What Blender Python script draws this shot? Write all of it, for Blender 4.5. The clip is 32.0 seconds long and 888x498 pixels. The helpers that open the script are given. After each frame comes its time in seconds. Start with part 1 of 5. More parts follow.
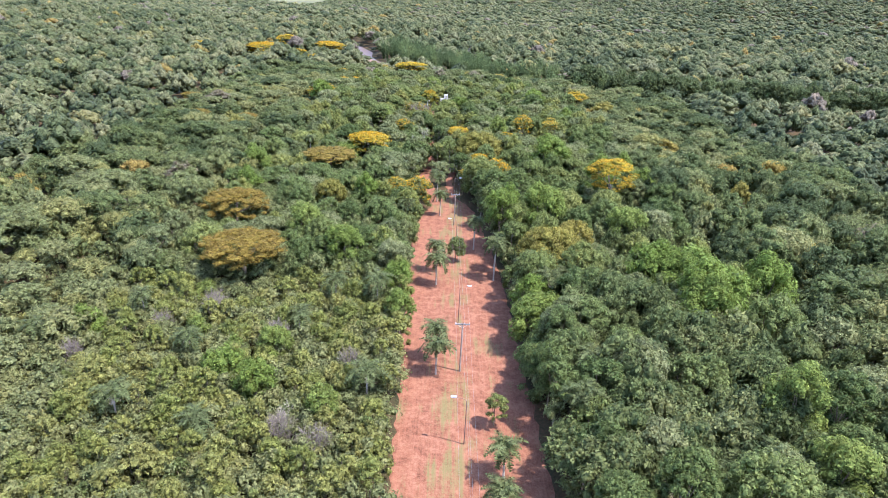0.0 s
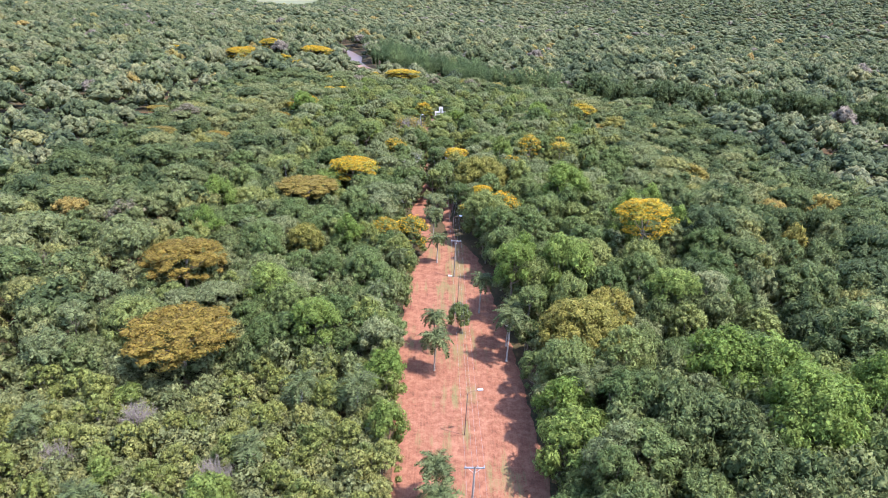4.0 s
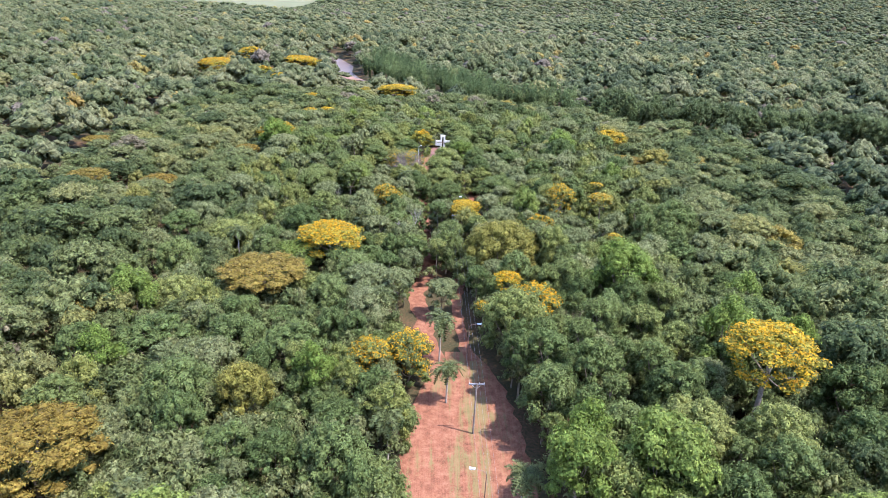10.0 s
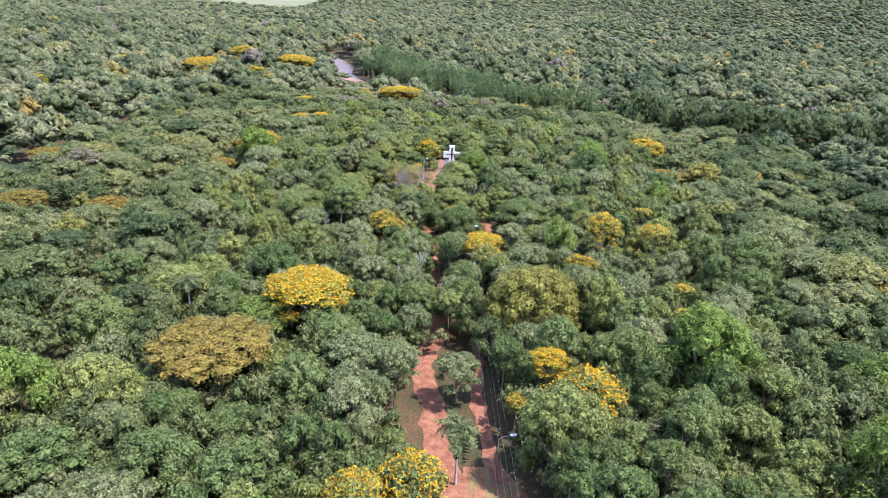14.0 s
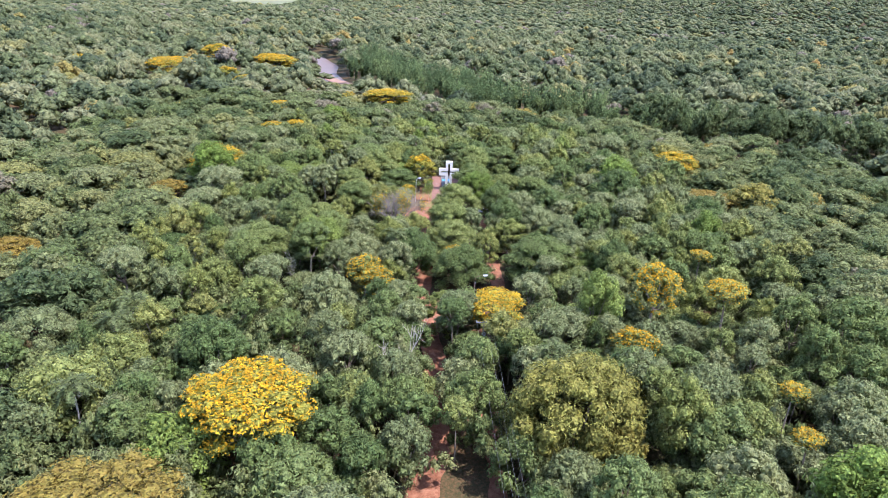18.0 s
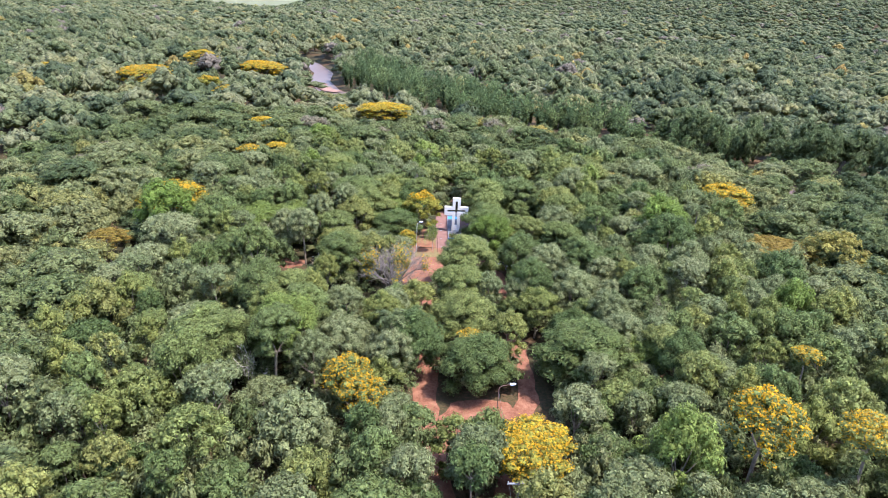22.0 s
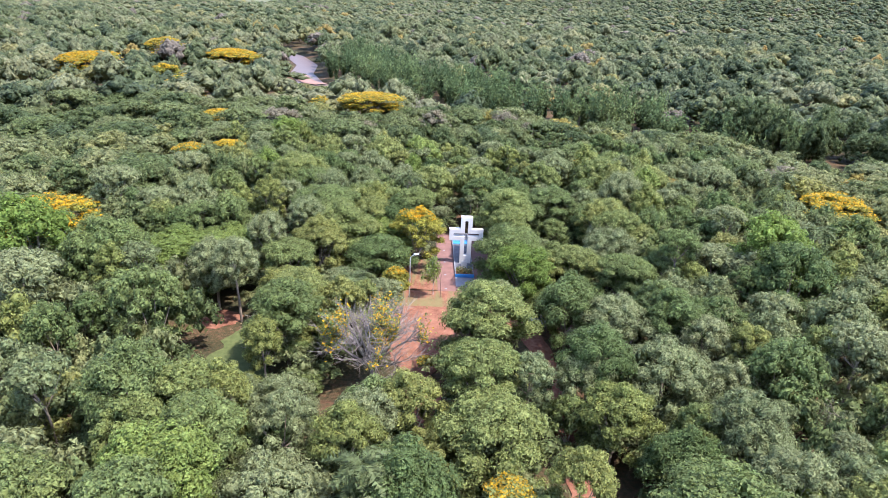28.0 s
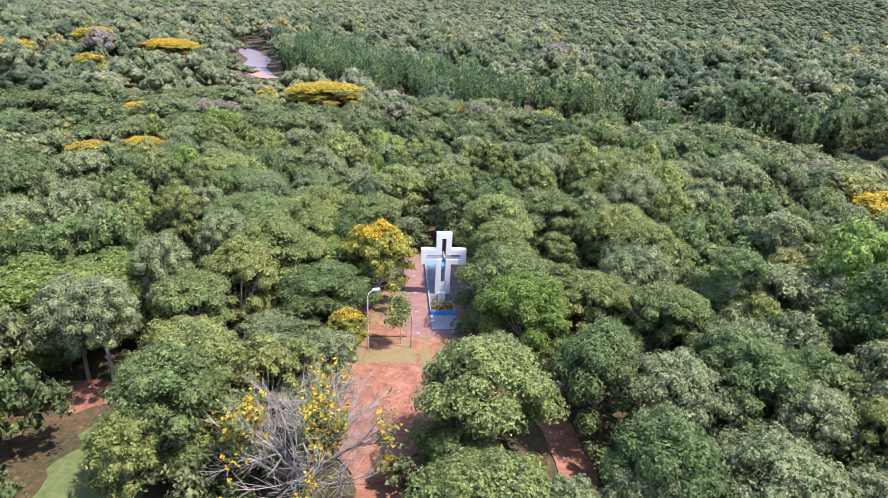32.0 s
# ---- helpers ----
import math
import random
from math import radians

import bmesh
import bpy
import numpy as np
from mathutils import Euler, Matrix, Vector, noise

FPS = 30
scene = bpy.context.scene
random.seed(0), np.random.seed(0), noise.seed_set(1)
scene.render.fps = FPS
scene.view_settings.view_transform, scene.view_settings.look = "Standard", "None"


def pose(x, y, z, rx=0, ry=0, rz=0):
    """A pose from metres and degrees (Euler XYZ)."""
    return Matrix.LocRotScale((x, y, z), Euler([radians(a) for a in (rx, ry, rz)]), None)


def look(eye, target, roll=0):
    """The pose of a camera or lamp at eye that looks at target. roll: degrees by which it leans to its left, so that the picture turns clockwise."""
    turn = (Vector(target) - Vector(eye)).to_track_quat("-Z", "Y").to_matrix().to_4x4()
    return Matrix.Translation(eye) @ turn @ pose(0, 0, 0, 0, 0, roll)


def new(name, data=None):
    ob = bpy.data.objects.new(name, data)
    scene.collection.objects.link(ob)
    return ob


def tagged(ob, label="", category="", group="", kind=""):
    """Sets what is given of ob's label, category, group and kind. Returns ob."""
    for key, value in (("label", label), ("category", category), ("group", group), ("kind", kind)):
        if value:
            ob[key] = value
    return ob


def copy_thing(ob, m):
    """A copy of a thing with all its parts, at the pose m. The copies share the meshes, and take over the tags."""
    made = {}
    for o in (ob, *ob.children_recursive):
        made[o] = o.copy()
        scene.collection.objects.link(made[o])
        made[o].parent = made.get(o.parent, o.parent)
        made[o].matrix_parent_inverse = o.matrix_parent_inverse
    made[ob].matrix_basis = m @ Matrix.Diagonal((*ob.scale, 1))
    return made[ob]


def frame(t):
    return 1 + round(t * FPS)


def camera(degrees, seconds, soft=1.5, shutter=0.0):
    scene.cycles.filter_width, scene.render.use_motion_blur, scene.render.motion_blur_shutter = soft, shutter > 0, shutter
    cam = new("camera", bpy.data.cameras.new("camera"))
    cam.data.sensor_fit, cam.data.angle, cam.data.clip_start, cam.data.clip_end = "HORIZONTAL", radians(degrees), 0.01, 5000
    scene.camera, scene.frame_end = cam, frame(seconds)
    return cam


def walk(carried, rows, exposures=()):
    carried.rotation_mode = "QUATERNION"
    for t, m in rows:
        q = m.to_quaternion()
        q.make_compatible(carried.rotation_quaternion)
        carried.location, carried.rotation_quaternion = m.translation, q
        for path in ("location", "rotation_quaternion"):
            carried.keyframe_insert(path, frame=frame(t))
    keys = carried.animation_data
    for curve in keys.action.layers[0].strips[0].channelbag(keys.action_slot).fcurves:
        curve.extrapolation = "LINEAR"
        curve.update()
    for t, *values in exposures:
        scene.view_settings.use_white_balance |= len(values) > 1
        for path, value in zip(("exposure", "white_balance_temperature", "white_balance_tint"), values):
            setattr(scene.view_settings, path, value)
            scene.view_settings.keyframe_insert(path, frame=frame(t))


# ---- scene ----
cam = camera(71.0, 32.0, soft=0.5)
METRES, EYE, TILT, LEAN, TURN = 260.0, 58.0, 0.0, 0.0, 0.0
ROWS = [
    (0.0, 0.0, 0.0, 0.0, 1.06, -22.68, -2.54),
    (0.5, -0.0009, 0.0135, 0.0003, 0.96, -22.67, -2.56),
    (1.0, -0.0018, 0.0276, 0.0005, 0.85, -22.66, -2.58),
    (1.5, -0.0026, 0.0425, 0.0008, 0.77, -22.65, -2.59),
    (2.0, -0.0035, 0.0579, 0.001, 0.67, -22.64, -2.61),
    (2.5, -0.0044, 0.0737, 0.0012, 0.59, -22.62, -2.63),
    (3.0, -0.0054, 0.0898, 0.0016, 0.5, -22.61, -2.63),
    (3.5, -0.0065, 0.1061, 0.002, 0.42, -22.6, -2.64),
    (5.5, -0.0103, 0.1737, 0.0036, 0.18, -22.57, -2.72),
    (6.0, -0.0114, 0.191, 0.0041, 0.13, -22.56, -2.71),
    (6.5, -0.0124, 0.2082, 0.0048, 0.1, -22.54, -2.71),
    (7.0, -0.0134, 0.2255, 0.0053, 0.07, -22.52, -2.7),
    (7.5, -0.0144, 0.2427, 0.0059, 0.04, -22.5, -2.69),
    (8.0, -0.0153, 0.26, 0.0064, 0.03, -22.49, -2.69),
    (8.5, -0.0164, 0.2771, 0.0069, 0.02, -22.47, -2.72),
    (9.0, -0.0174, 0.2942, 0.0071, 0.0, -22.45, -2.71),
    (9.5, -0.0184, 0.3113, 0.0068, -0.02, -22.43, -2.7),
    (10.0, -0.0193, 0.3284, 0.006, -0.04, -22.41, -2.7),
    (10.5, -0.0201, 0.3456, 0.005, -0.04, -22.4, -2.68),
    (11.0, -0.0209, 0.3626, 0.0034, -0.03, -22.39, -2.68),
    (11.5, -0.0217, 0.3794, 0.0015, -0.02, -22.38, -2.66),
    (12.0, -0.0225, 0.3961, -0.0004, 0.01, -22.36, -2.64),
    (12.5, -0.0231, 0.413, -0.0026, 0.04, -22.36, -2.63),
    (13.0, -0.0238, 0.4298, -0.005, 0.12, -22.35, -2.62),
    (13.5, -0.0246, 0.4466, -0.0075, 0.22, -22.36, -2.59),
    (14.0, -0.0254, 0.4633, -0.0101, 0.31, -22.37, -2.58),
    (14.5, -0.0262, 0.4798, -0.0128, 0.4, -22.37, -2.56),
    (16.5, -0.0293, 0.5462, -0.0201, 0.35, -22.46, -2.5),
    (17.0, -0.0303, 0.5629, -0.0214, 0.15, -22.46, -2.49),
    (17.5, -0.0311, 0.5799, -0.0222, -0.26, -22.47, -2.53),
    (18.0, -0.0317, 0.597, -0.0223, -0.64, -22.43, -2.55),
    (18.5, -0.0323, 0.6141, -0.022, -0.8, -22.43, -2.57),
    (19.0, -0.0328, 0.6312, -0.0221, -0.82, -22.4, -2.57),
    (19.5, -0.0334, 0.6486, -0.0219, -0.81, -22.39, -2.57),
    (20.0, -0.0341, 0.6656, -0.0213, -0.8, -22.36, -2.56),
    (20.5, -0.0348, 0.6814, -0.0208, -0.72, -22.33, -2.55),
    (21.0, -0.0354, 0.696, -0.0205, -0.67, -22.35, -2.53),
    (21.5, -0.036, 0.7104, -0.0207, -0.67, -22.35, -2.51),
    (22.0, -0.0365, 0.7245, -0.0217, -0.68, -22.35, -2.51),
    (22.5, -0.0369, 0.7385, -0.0236, -0.69, -22.38, -2.52),
    (23.0, -0.0372, 0.7526, -0.0263, -0.69, -22.38, -2.51),
    (23.5, -0.0375, 0.7668, -0.0296, -0.69, -22.36, -2.5),
    (24.0, -0.0377, 0.781, -0.0331, -0.68, -22.38, -2.5),
    (24.5, -0.0377, 0.7952, -0.0366, -0.67, -22.37, -2.49),
    (25.0, -0.0378, 0.8094, -0.04, -0.64, -22.36, -2.48),
    (25.5, -0.038, 0.8235, -0.0435, -0.6, -22.35, -2.46),
    (27.5, -0.0388, 0.8774, -0.0594, -0.88, -22.25, -2.39),
    (28.0, -0.0387, 0.8905, -0.0631, -1.17, -22.23, -2.4),
    (28.5, -0.0386, 0.9036, -0.0667, -1.49, -22.21, -2.42),
    (29.0, -0.0385, 0.9164, -0.0703, -1.91, -22.17, -2.4),
    (29.5, -0.0384, 0.929, -0.0737, -2.46, -22.15, -2.42),
    (30.0, -0.0381, 0.9411, -0.077, -2.99, -22.12, -2.42),
    (30.5, -0.0379, 0.9531, -0.0801, -3.47, -22.11, -2.42),
    (31.0, -0.0375, 0.965, -0.0835, -3.84, -22.07, -2.43),
    (31.5, -0.037, 0.9768, -0.0866, -4.21, -22.05, -2.45),
    (32.0, -0.0366, 0.9884, -0.0895, -4.35, -22.01, -2.45),
]
walk(cam, [(t, pose(0, 0, EYE, TILT, LEAN, TURN) @ pose(METRES * x, METRES * y, METRES * z, 90 + pitch, roll, yaw)) for t, x, y, z, yaw, pitch, roll in ROWS],
     exposures=[(0.0, 2.76, 6220, 20), (32.0, 2.76, 6220, 20)])

# ---- sky and sun ----
SUN_AZ, SUN_EL = -19.0, 63.0          # azimuth from +x towards +y, elevation
world = bpy.data.worlds.new("sky")
scene.world = world
world.use_nodes = True
wn, wl = world.node_tree.nodes, world.node_tree.links
wn.clear()
sky = wn.new("ShaderNodeTexSky")
sky.sky_type, sky.sun_disc = "NISHITA", False
sky.sun_elevation, sky.sun_rotation = radians(SUN_EL), radians(90 - SUN_AZ)
sky.air_density, sky.dust_density = 1.0, 0.7
bg = wn.new("ShaderNodeBackground")
bg.inputs["Strength"].default_value = 0.15
wout = wn.new("ShaderNodeOutputWorld")
wl.new(sky.outputs[0], bg.inputs[0])
wl.new(bg.outputs[0], wout.inputs[0])
sun = new("sun", bpy.data.lights.new("sun", "SUN"))
sun.data.energy, sun.data.angle, sun.data.color = 2.45, radians(0.55), (1.0, 0.955, 0.895)
ce = math.cos(radians(SUN_EL))
sun.matrix_world = look((0, 0, 200), Vector((0, 0, 200)) - 50 * Vector((ce * math.cos(radians(SUN_AZ)), ce * math.sin(radians(SUN_AZ)), math.sin(radians(SUN_EL)))))


# ---- materials ----
def base_mat(name, rough=0.8, spec=0.3):
    m = bpy.data.materials.new(name)
    m.use_nodes = True
    n, l = m.node_tree.nodes, m.node_tree.links
    b = n["Principled BSDF"]
    b.inputs["Roughness"].default_value = rough
    b.inputs["Specular IOR Level"].default_value = spec
    return m, n, l, b


def coords(n, l, scale=(1, 1, 1)):
    g = n.new("ShaderNodeNewGeometry")
    mp = n.new("ShaderNodeMapping")
    mp.inputs["Scale"].default_value = scale
    l.new(g.outputs["Position"], mp.inputs["Vector"])
    return mp.outputs["Vector"]


def noise_tex(n, l, vec, scale, detail=4.0, rough=0.6):
    t = n.new("ShaderNodeTexNoise")
    t.inputs["Scale"].default_value, t.inputs["Detail"].default_value, t.inputs["Roughness"].default_value = scale, detail, rough
    l.new(vec, t.inputs["Vector"])
    return t.outputs["Fac"]


def ramp(n, l, fac, stops):
    r = n.new("ShaderNodeValToRGB")
    e = r.color_ramp.elements
    while len(e) < len(stops):
        e.new(0.5)
    for k, (p, c) in zip(e, stops):
        k.position, k.color = p, (*c, 1)
    l.new(fac, r.inputs["Fac"])
    return r.outputs["Color"]


def mix(n, l, fac, a, b, kind="MIX"):
    m = n.new("ShaderNodeMix")
    m.data_type, m.blend_type = "RGBA", kind
    for sock, v in ((m.inputs["Factor"], fac), (m.inputs["A"], a), (m.inputs["B"], b)):
        if isinstance(v, (int, float)):
            sock.default_value = v
        elif isinstance(v, tuple):
            sock.default_value = (*v, 1)
        else:
            l.new(v, sock)
    return m.outputs["Result"]


def calc(n, l, op, a, b=0.0):
    m = n.new("ShaderNodeMath")
    m.operation = op
    for sock, v in zip(m.inputs, (a, b)):
        if isinstance(v, (int, float)):
            sock.default_value = v
        else:
            l.new(v, sock)
    return m.outputs[0]


def bump(n, l, b, height, strength=0.5, dist=0.05):
    k = n.new("ShaderNodeBump")
    k.inputs["Strength"].default_value, k.inputs["Distance"].default_value = strength, dist
    l.new(height, k.inputs["Height"])
    l.new(k.outputs["Normal"], b.inputs["Normal"])


CORE = {}          # the closed inside of a crown, by the material of its leaves


def foliage(name, stops, leaf_var=0.8, rough=0.6, thin=0.58, by_tint=False, lace=4.2, hue=0.488, sat=1.0, clumps=1.6, rugged=1.0):
    """Leaves: one colour a tree from the stops, varied leaf by leaf. Two materials: lacy leaf sprays, and the closed foliage behind them."""
    m = leaf_stuff(name, stops, leaf_var, rough, thin, by_tint, lace, True, hue, sat, clumps, rugged)
    CORE[m] = leaf_stuff(name + "_inner", stops, leaf_var, rough, thin, by_tint, lace, False, hue, sat, clumps, rugged)
    return m


def leaf_stuff(name, stops, leaf_var, rough, thin, by_tint, lace, gaps, hue, sat, clumps, rugged):
    """Leaves as small cells, each with its own turn and shade, in looser clumps; lace: cells a metre; gaps: whether one sees through between them."""
    m, n, l, b = base_mat(name, rough, 0.10)
    if by_tint:
        a = n.new("ShaderNodeAttribute")
        a.attribute_name = "tint"
        tree = a.outputs["Fac"]
    else:
        tree = n.new("ShaderNodeObjectInfo").outputs["Random"]
    col = ramp(n, l, tree, stops)
    geo = n.new("ShaderNodeNewGeometry")
    isl, pos = geo.outputs["Random Per Island"], coords(n, l)
    leaf, clump = cells(n, l, pos, lace), cells(n, l, pos, clumps)
    shade = n.new("ShaderNodeSeparateColor")
    l.new(leaf.outputs["Color"], shade.inputs[0])
    shade2 = n.new("ShaderNodeSeparateColor")
    l.new(clump.outputs["Color"], shade2.inputs[0])
    patch = noise_tex(n, l, pos, 0.3, 3.0, 0.6)

    def spread(fac, amount, middle=1.0):
        k = calc(n, l, "MULTIPLY_ADD", fac, amount)
        k.node.inputs[2].default_value = middle - amount * 0.5
        return k
    value = calc(n, l, "MULTIPLY", calc(n, l, "MULTIPLY", spread(isl, leaf_var * 0.3), spread(calc(n, l, "POWER", shade.outputs[0], 0.55), 0.95 * rugged, 1.0 - 0.14 * rugged)), calc(n, l, "MULTIPLY", spread(shade2.outputs[1], 0.34), spread(patch, 0.8)))
    hs = n.new("ShaderNodeHueSaturation")
    l.new(col, hs.inputs["Color"])
    l.new(value, hs.inputs["Value"])
    hs.inputs["Saturation"].default_value = sat
    tone = calc(n, l, "ADD", calc(n, l, "MULTIPLY", shade.outputs[2], 0.018), calc(n, l, "MULTIPLY", shade2.outputs[2], 0.014))
    l.new(calc(n, l, "ADD", tone, hue), hs.inputs["Hue"])
    col2 = hs.outputs["Color"]
    l.new(col2, b.inputs["Base Color"])

    def vec(op, x, y):
        v = n.new("ShaderNodeVectorMath")
        v.operation = op
        for sock, w in zip(v.inputs, (x, y)):
            if isinstance(w, tuple):
                sock.default_value = w
            elif w is not None:
                l.new(w, sock)
        return v.outputs[0]
    turn = vec("ADD", vec("MULTIPLY", vec("SUBTRACT", leaf.outputs["Color"], (0.5, 0.5, 0.5)), (1.35 * rugged,) * 3), vec("MULTIPLY", vec("SUBTRACT", clump.outputs["Color"], (0.5, 0.5, 0.5)), (0.55, 0.55, 0.55)))
    facing = vec("NORMALIZE", vec("ADD", geo.outputs["Normal"], turn), None)
    l.new(facing, b.inputs["Normal"])
    tr = n.new("ShaderNodeBsdfTranslucent")
    l.new(col2, tr.inputs["Color"])
    l.new(facing, tr.inputs["Normal"])
    ms = n.new("ShaderNodeMixShader")
    ms.inputs[0].default_value = thin
    l.new(b.outputs[0], ms.inputs[1])
    l.new(tr.outputs[0], ms.inputs[2])
    if gaps:
        gap = n.new("ShaderNodeBsdfTransparent")
        cut = n.new("ShaderNodeMixShader")
        l.new(calc(n, l, "GREATER_THAN", leaf.outputs["Distance"], 0.60), cut.inputs[0])
        l.new(ms.outputs[0], cut.inputs[1])
        l.new(gap.outputs[0], cut.inputs[2])
        ms = cut
    l.new(ms.outputs[0], n["Material Output"].inputs["Surface"])
    return m


def cells(n, l, vec, scale):
    """Small cells of random tone."""
    t = n.new("ShaderNodeTexVoronoi")
    t.inputs["Scale"].default_value = scale
    l.new(vec, t.inputs["Vector"])
    return t


def plain(name, c1, c2, scale=3.0, rough=0.7, spec=0.3, bumpy=0.2, metal=0.0):
    m, n, l, b = base_mat(name, rough, spec)
    v = coords(n, l)
    f1, f2 = noise_tex(n, l, v, scale), noise_tex(n, l, v, scale * 9, 3)
    f = calc(n, l, "ADD", calc(n, l, "MULTIPLY", f1, 0.65), calc(n, l, "MULTIPLY", f2, 0.35))
    l.new(ramp(n, l, f, [(0.35, c1), (0.65, c2)]), b.inputs["Base Color"])
    b.inputs["Metallic"].default_value = metal
    if bumpy:
        bump(n, l, b, f2, bumpy, 0.02)
    return m


def soil(name, grass=0.5, tracks=True):
    """Red laterite earth: packed tracks, pale stones, thin grass in patches."""
    m, n, l, b = base_mat(name, 0.95, 0.15)
    v = coords(n, l)
    big, mid_, fine = noise_tex(n, l, v, 0.12, 3), noise_tex(n, l, v, 0.7, 8, 0.75), noise_tex(n, l, v, 5.0, 5, 0.7)
    red = ramp(n, l, mid_, [(0.36, (0.066, 0.024, 0.013)), (0.5, (0.118, 0.047, 0.026)), (0.64, (0.165, 0.079, 0.049))])
    tuft = ramp(n, l, noise_tex(n, l, v, 1.9, 4, 0.6), [(0.54, (0, 0, 0)), (0.62, (1, 1, 1))])
    red = mix(n, l, calc(n, l, "MULTIPLY", tuft, 0.45), red, (0.125, 0.062, 0.034))
    red = mix(n, l, calc(n, l, "MULTIPLY", ramp(n, l, fine, [(0.45, (0, 0, 0)), (0.7, (1, 1, 1))]), 0.35), red, (0.20, 0.110, 0.076))
    streak = noise_tex(n, l, coords(n, l, (1.0, 0.05, 1.0)), 1.1, 4)
    sep = n.new("ShaderNodeSeparateXYZ")
    l.new(v, sep.inputs[0])
    median = ramp(n, l, calc(n, l, "MULTIPLY_ADD", sep.outputs["X"], 0.05), [(0.28, (0, 0, 0)), (0.42, (1, 1, 1)), (0.60, (1, 1, 1)), (0.72, (0.15, 0.15, 0.15)), (0.95, (0.1, 0.1, 0.1))])
    median.node.inputs["Fac"].links[0].from_node.inputs[2].default_value = 0.4
    gm = calc(n, l, "ADD", calc(n, l, "MULTIPLY", median, 0.055 if tracks else 0.0), calc(n, l, "ADD", calc(n, l, "MULTIPLY", streak, 0.5), calc(n, l, "ADD", calc(n, l, "MULTIPLY", big, 0.45), calc(n, l, "MULTIPLY", fine, 0.28))))
    lo = 0.78 - 0.2 * grass
    gfac = ramp(n, l, gm, [(lo, (0, 0, 0)), (lo + 0.09, (1, 1, 1))])
    col = mix(n, l, calc(n, l, "MULTIPLY", gfac, 0.75), red, (0.086, 0.086, 0.034))
    if tracks:
        ruts = ramp(n, l, noise_tex(n, l, coords(n, l, (1.0, 0.012, 1.0)), 1.7, 2), [(0.44, (0, 0, 0)), (0.5, (1, 1, 1)), (0.56, (0, 0, 0))])
        col = mix(n, l, calc(n, l, "MULTIPLY", ruts, 0.25), col, (0.19, 0.084, 0.052))
    l.new(col, b.inputs["Base Color"])
    bump(n, l, b, fine, 0.6, 0.05)
    return m


SOIL = soil("red_earth", 0.58)
TRAIL = soil("red_trail_earth", 0.3, False)
m_, n_, l_, b_ = base_mat("forest_floor", 0.95, 0.1)
v_ = coords(n_, l_)
l_.new(ramp(n_, l_, calc(n_, l_, "ADD", calc(n_, l_, "MULTIPLY", noise_tex(n_, l_, v_, 0.07, 3), 0.5), calc(n_, l_, "MULTIPLY", noise_tex(n_, l_, v_, 2.2, 5), 0.5)),
            [(0.38, (0.020, 0.022, 0.010)), (0.5, (0.038, 0.030, 0.014)), (0.62, (0.078, 0.042, 0.023))]), b_.inputs["Base Color"])
bump(n_, l_, b_, noise_tex(n_, l_, v_, 3.0, 5), 0.8, 0.2)
FLOOR = m_
LAWN = plain("lawn", (0.036, 0.050, 0.015), (0.070, 0.080, 0.028), 1.6, 0.9, 0.15, 0.6)
DRYGRASS = soil("grassy_earth", 1.12, False)
FIELD = plain("pasture", (0.066, 0.072, 0.036), (0.094, 0.096, 0.050), 0.02, 0.95, 0.1, 0.2)
SAND = plain("river_sand", (0.125, 0.072, 0.054), (0.175, 0.108, 0.084), 0.3, 0.9, 0.2, 0.3)
WATER = plain("muddy_water", (0.072, 0.053, 0.047), (0.092, 0.067, 0.060), 0.05, 0.45, 0.08, 0.02)
BARK = plain("bark", (0.10, 0.075, 0.052), (0.21, 0.17, 0.125), 1.5, 0.9, 0.2, 0.7)
PALEBARK = plain("pale_bark", (0.24, 0.21, 0.175), (0.40, 0.36, 0.31), 1.5, 0.85, 0.2, 0.5)
GREYTWIG = plain("grey_twigs", (0.110, 0.092, 0.075), (0.195, 0.168, 0.140), 0.8, 0.9, 0.2, 0.2)
PALMBARK = plain("palm_bark", (0.20, 0.17, 0.14), (0.33, 0.29, 0.245), 3.0, 0.9, 0.2, 0.6)
DEADFROND = plain("dead_frond", (0.20, 0.155, 0.115), (0.32, 0.26, 0.20), 2.0, 0.9, 0.2, 0.2)
WHITE = plain("white_paint", (0.43, 0.41, 0.375), (0.50, 0.475, 0.435), 0.9, 0.6, 0.3, 0.1)
BLUE = plain("blue_paint", (0.014, 0.115, 0.27), (0.026, 0.165, 0.34), 1.2, 0.5, 0.4, 0.1)
CONCRETE = plain("pale_concrete", (0.115, 0.115, 0.122), (0.165, 0.165, 0.172), 0.8, 0.85, 0.3, 0.3)
# the shadow inside the basin is put into this dark floor colour
BASINFLOOR = plain("shadow_dark_basin_floor", (0.03, 0.032, 0.038), (0.085, 0.088, 0.10), 0.8, 0.7, 0.3, 0.2)
PAVER = plain("red_paving", (0.085, 0.041, 0.032), (0.135, 0.070, 0.055), 0.9, 0.85, 0.3, 0.3)
POLEWOOD = plain("pole_timber", (0.13, 0.10, 0.08), (0.24, 0.20, 0.17), 1.0, 0.85, 0.2, 0.4)
STEEL = plain("galvanised_steel", (0.45, 0.46, 0.47), (0.6, 0.6, 0.6), 2.0, 0.45, 0.5, 0.05, 0.6)
RUST = plain("rusty_steel", (0.10, 0.06, 0.05), (0.20, 0.12, 0.09), 2.0, 0.7, 0.4, 0.2, 0.3)
WIRE = plain("wire", (0.10, 0.10, 0.105), (0.16, 0.16, 0.165), 2.0, 0.5, 0.5, 0.0, 0.5)
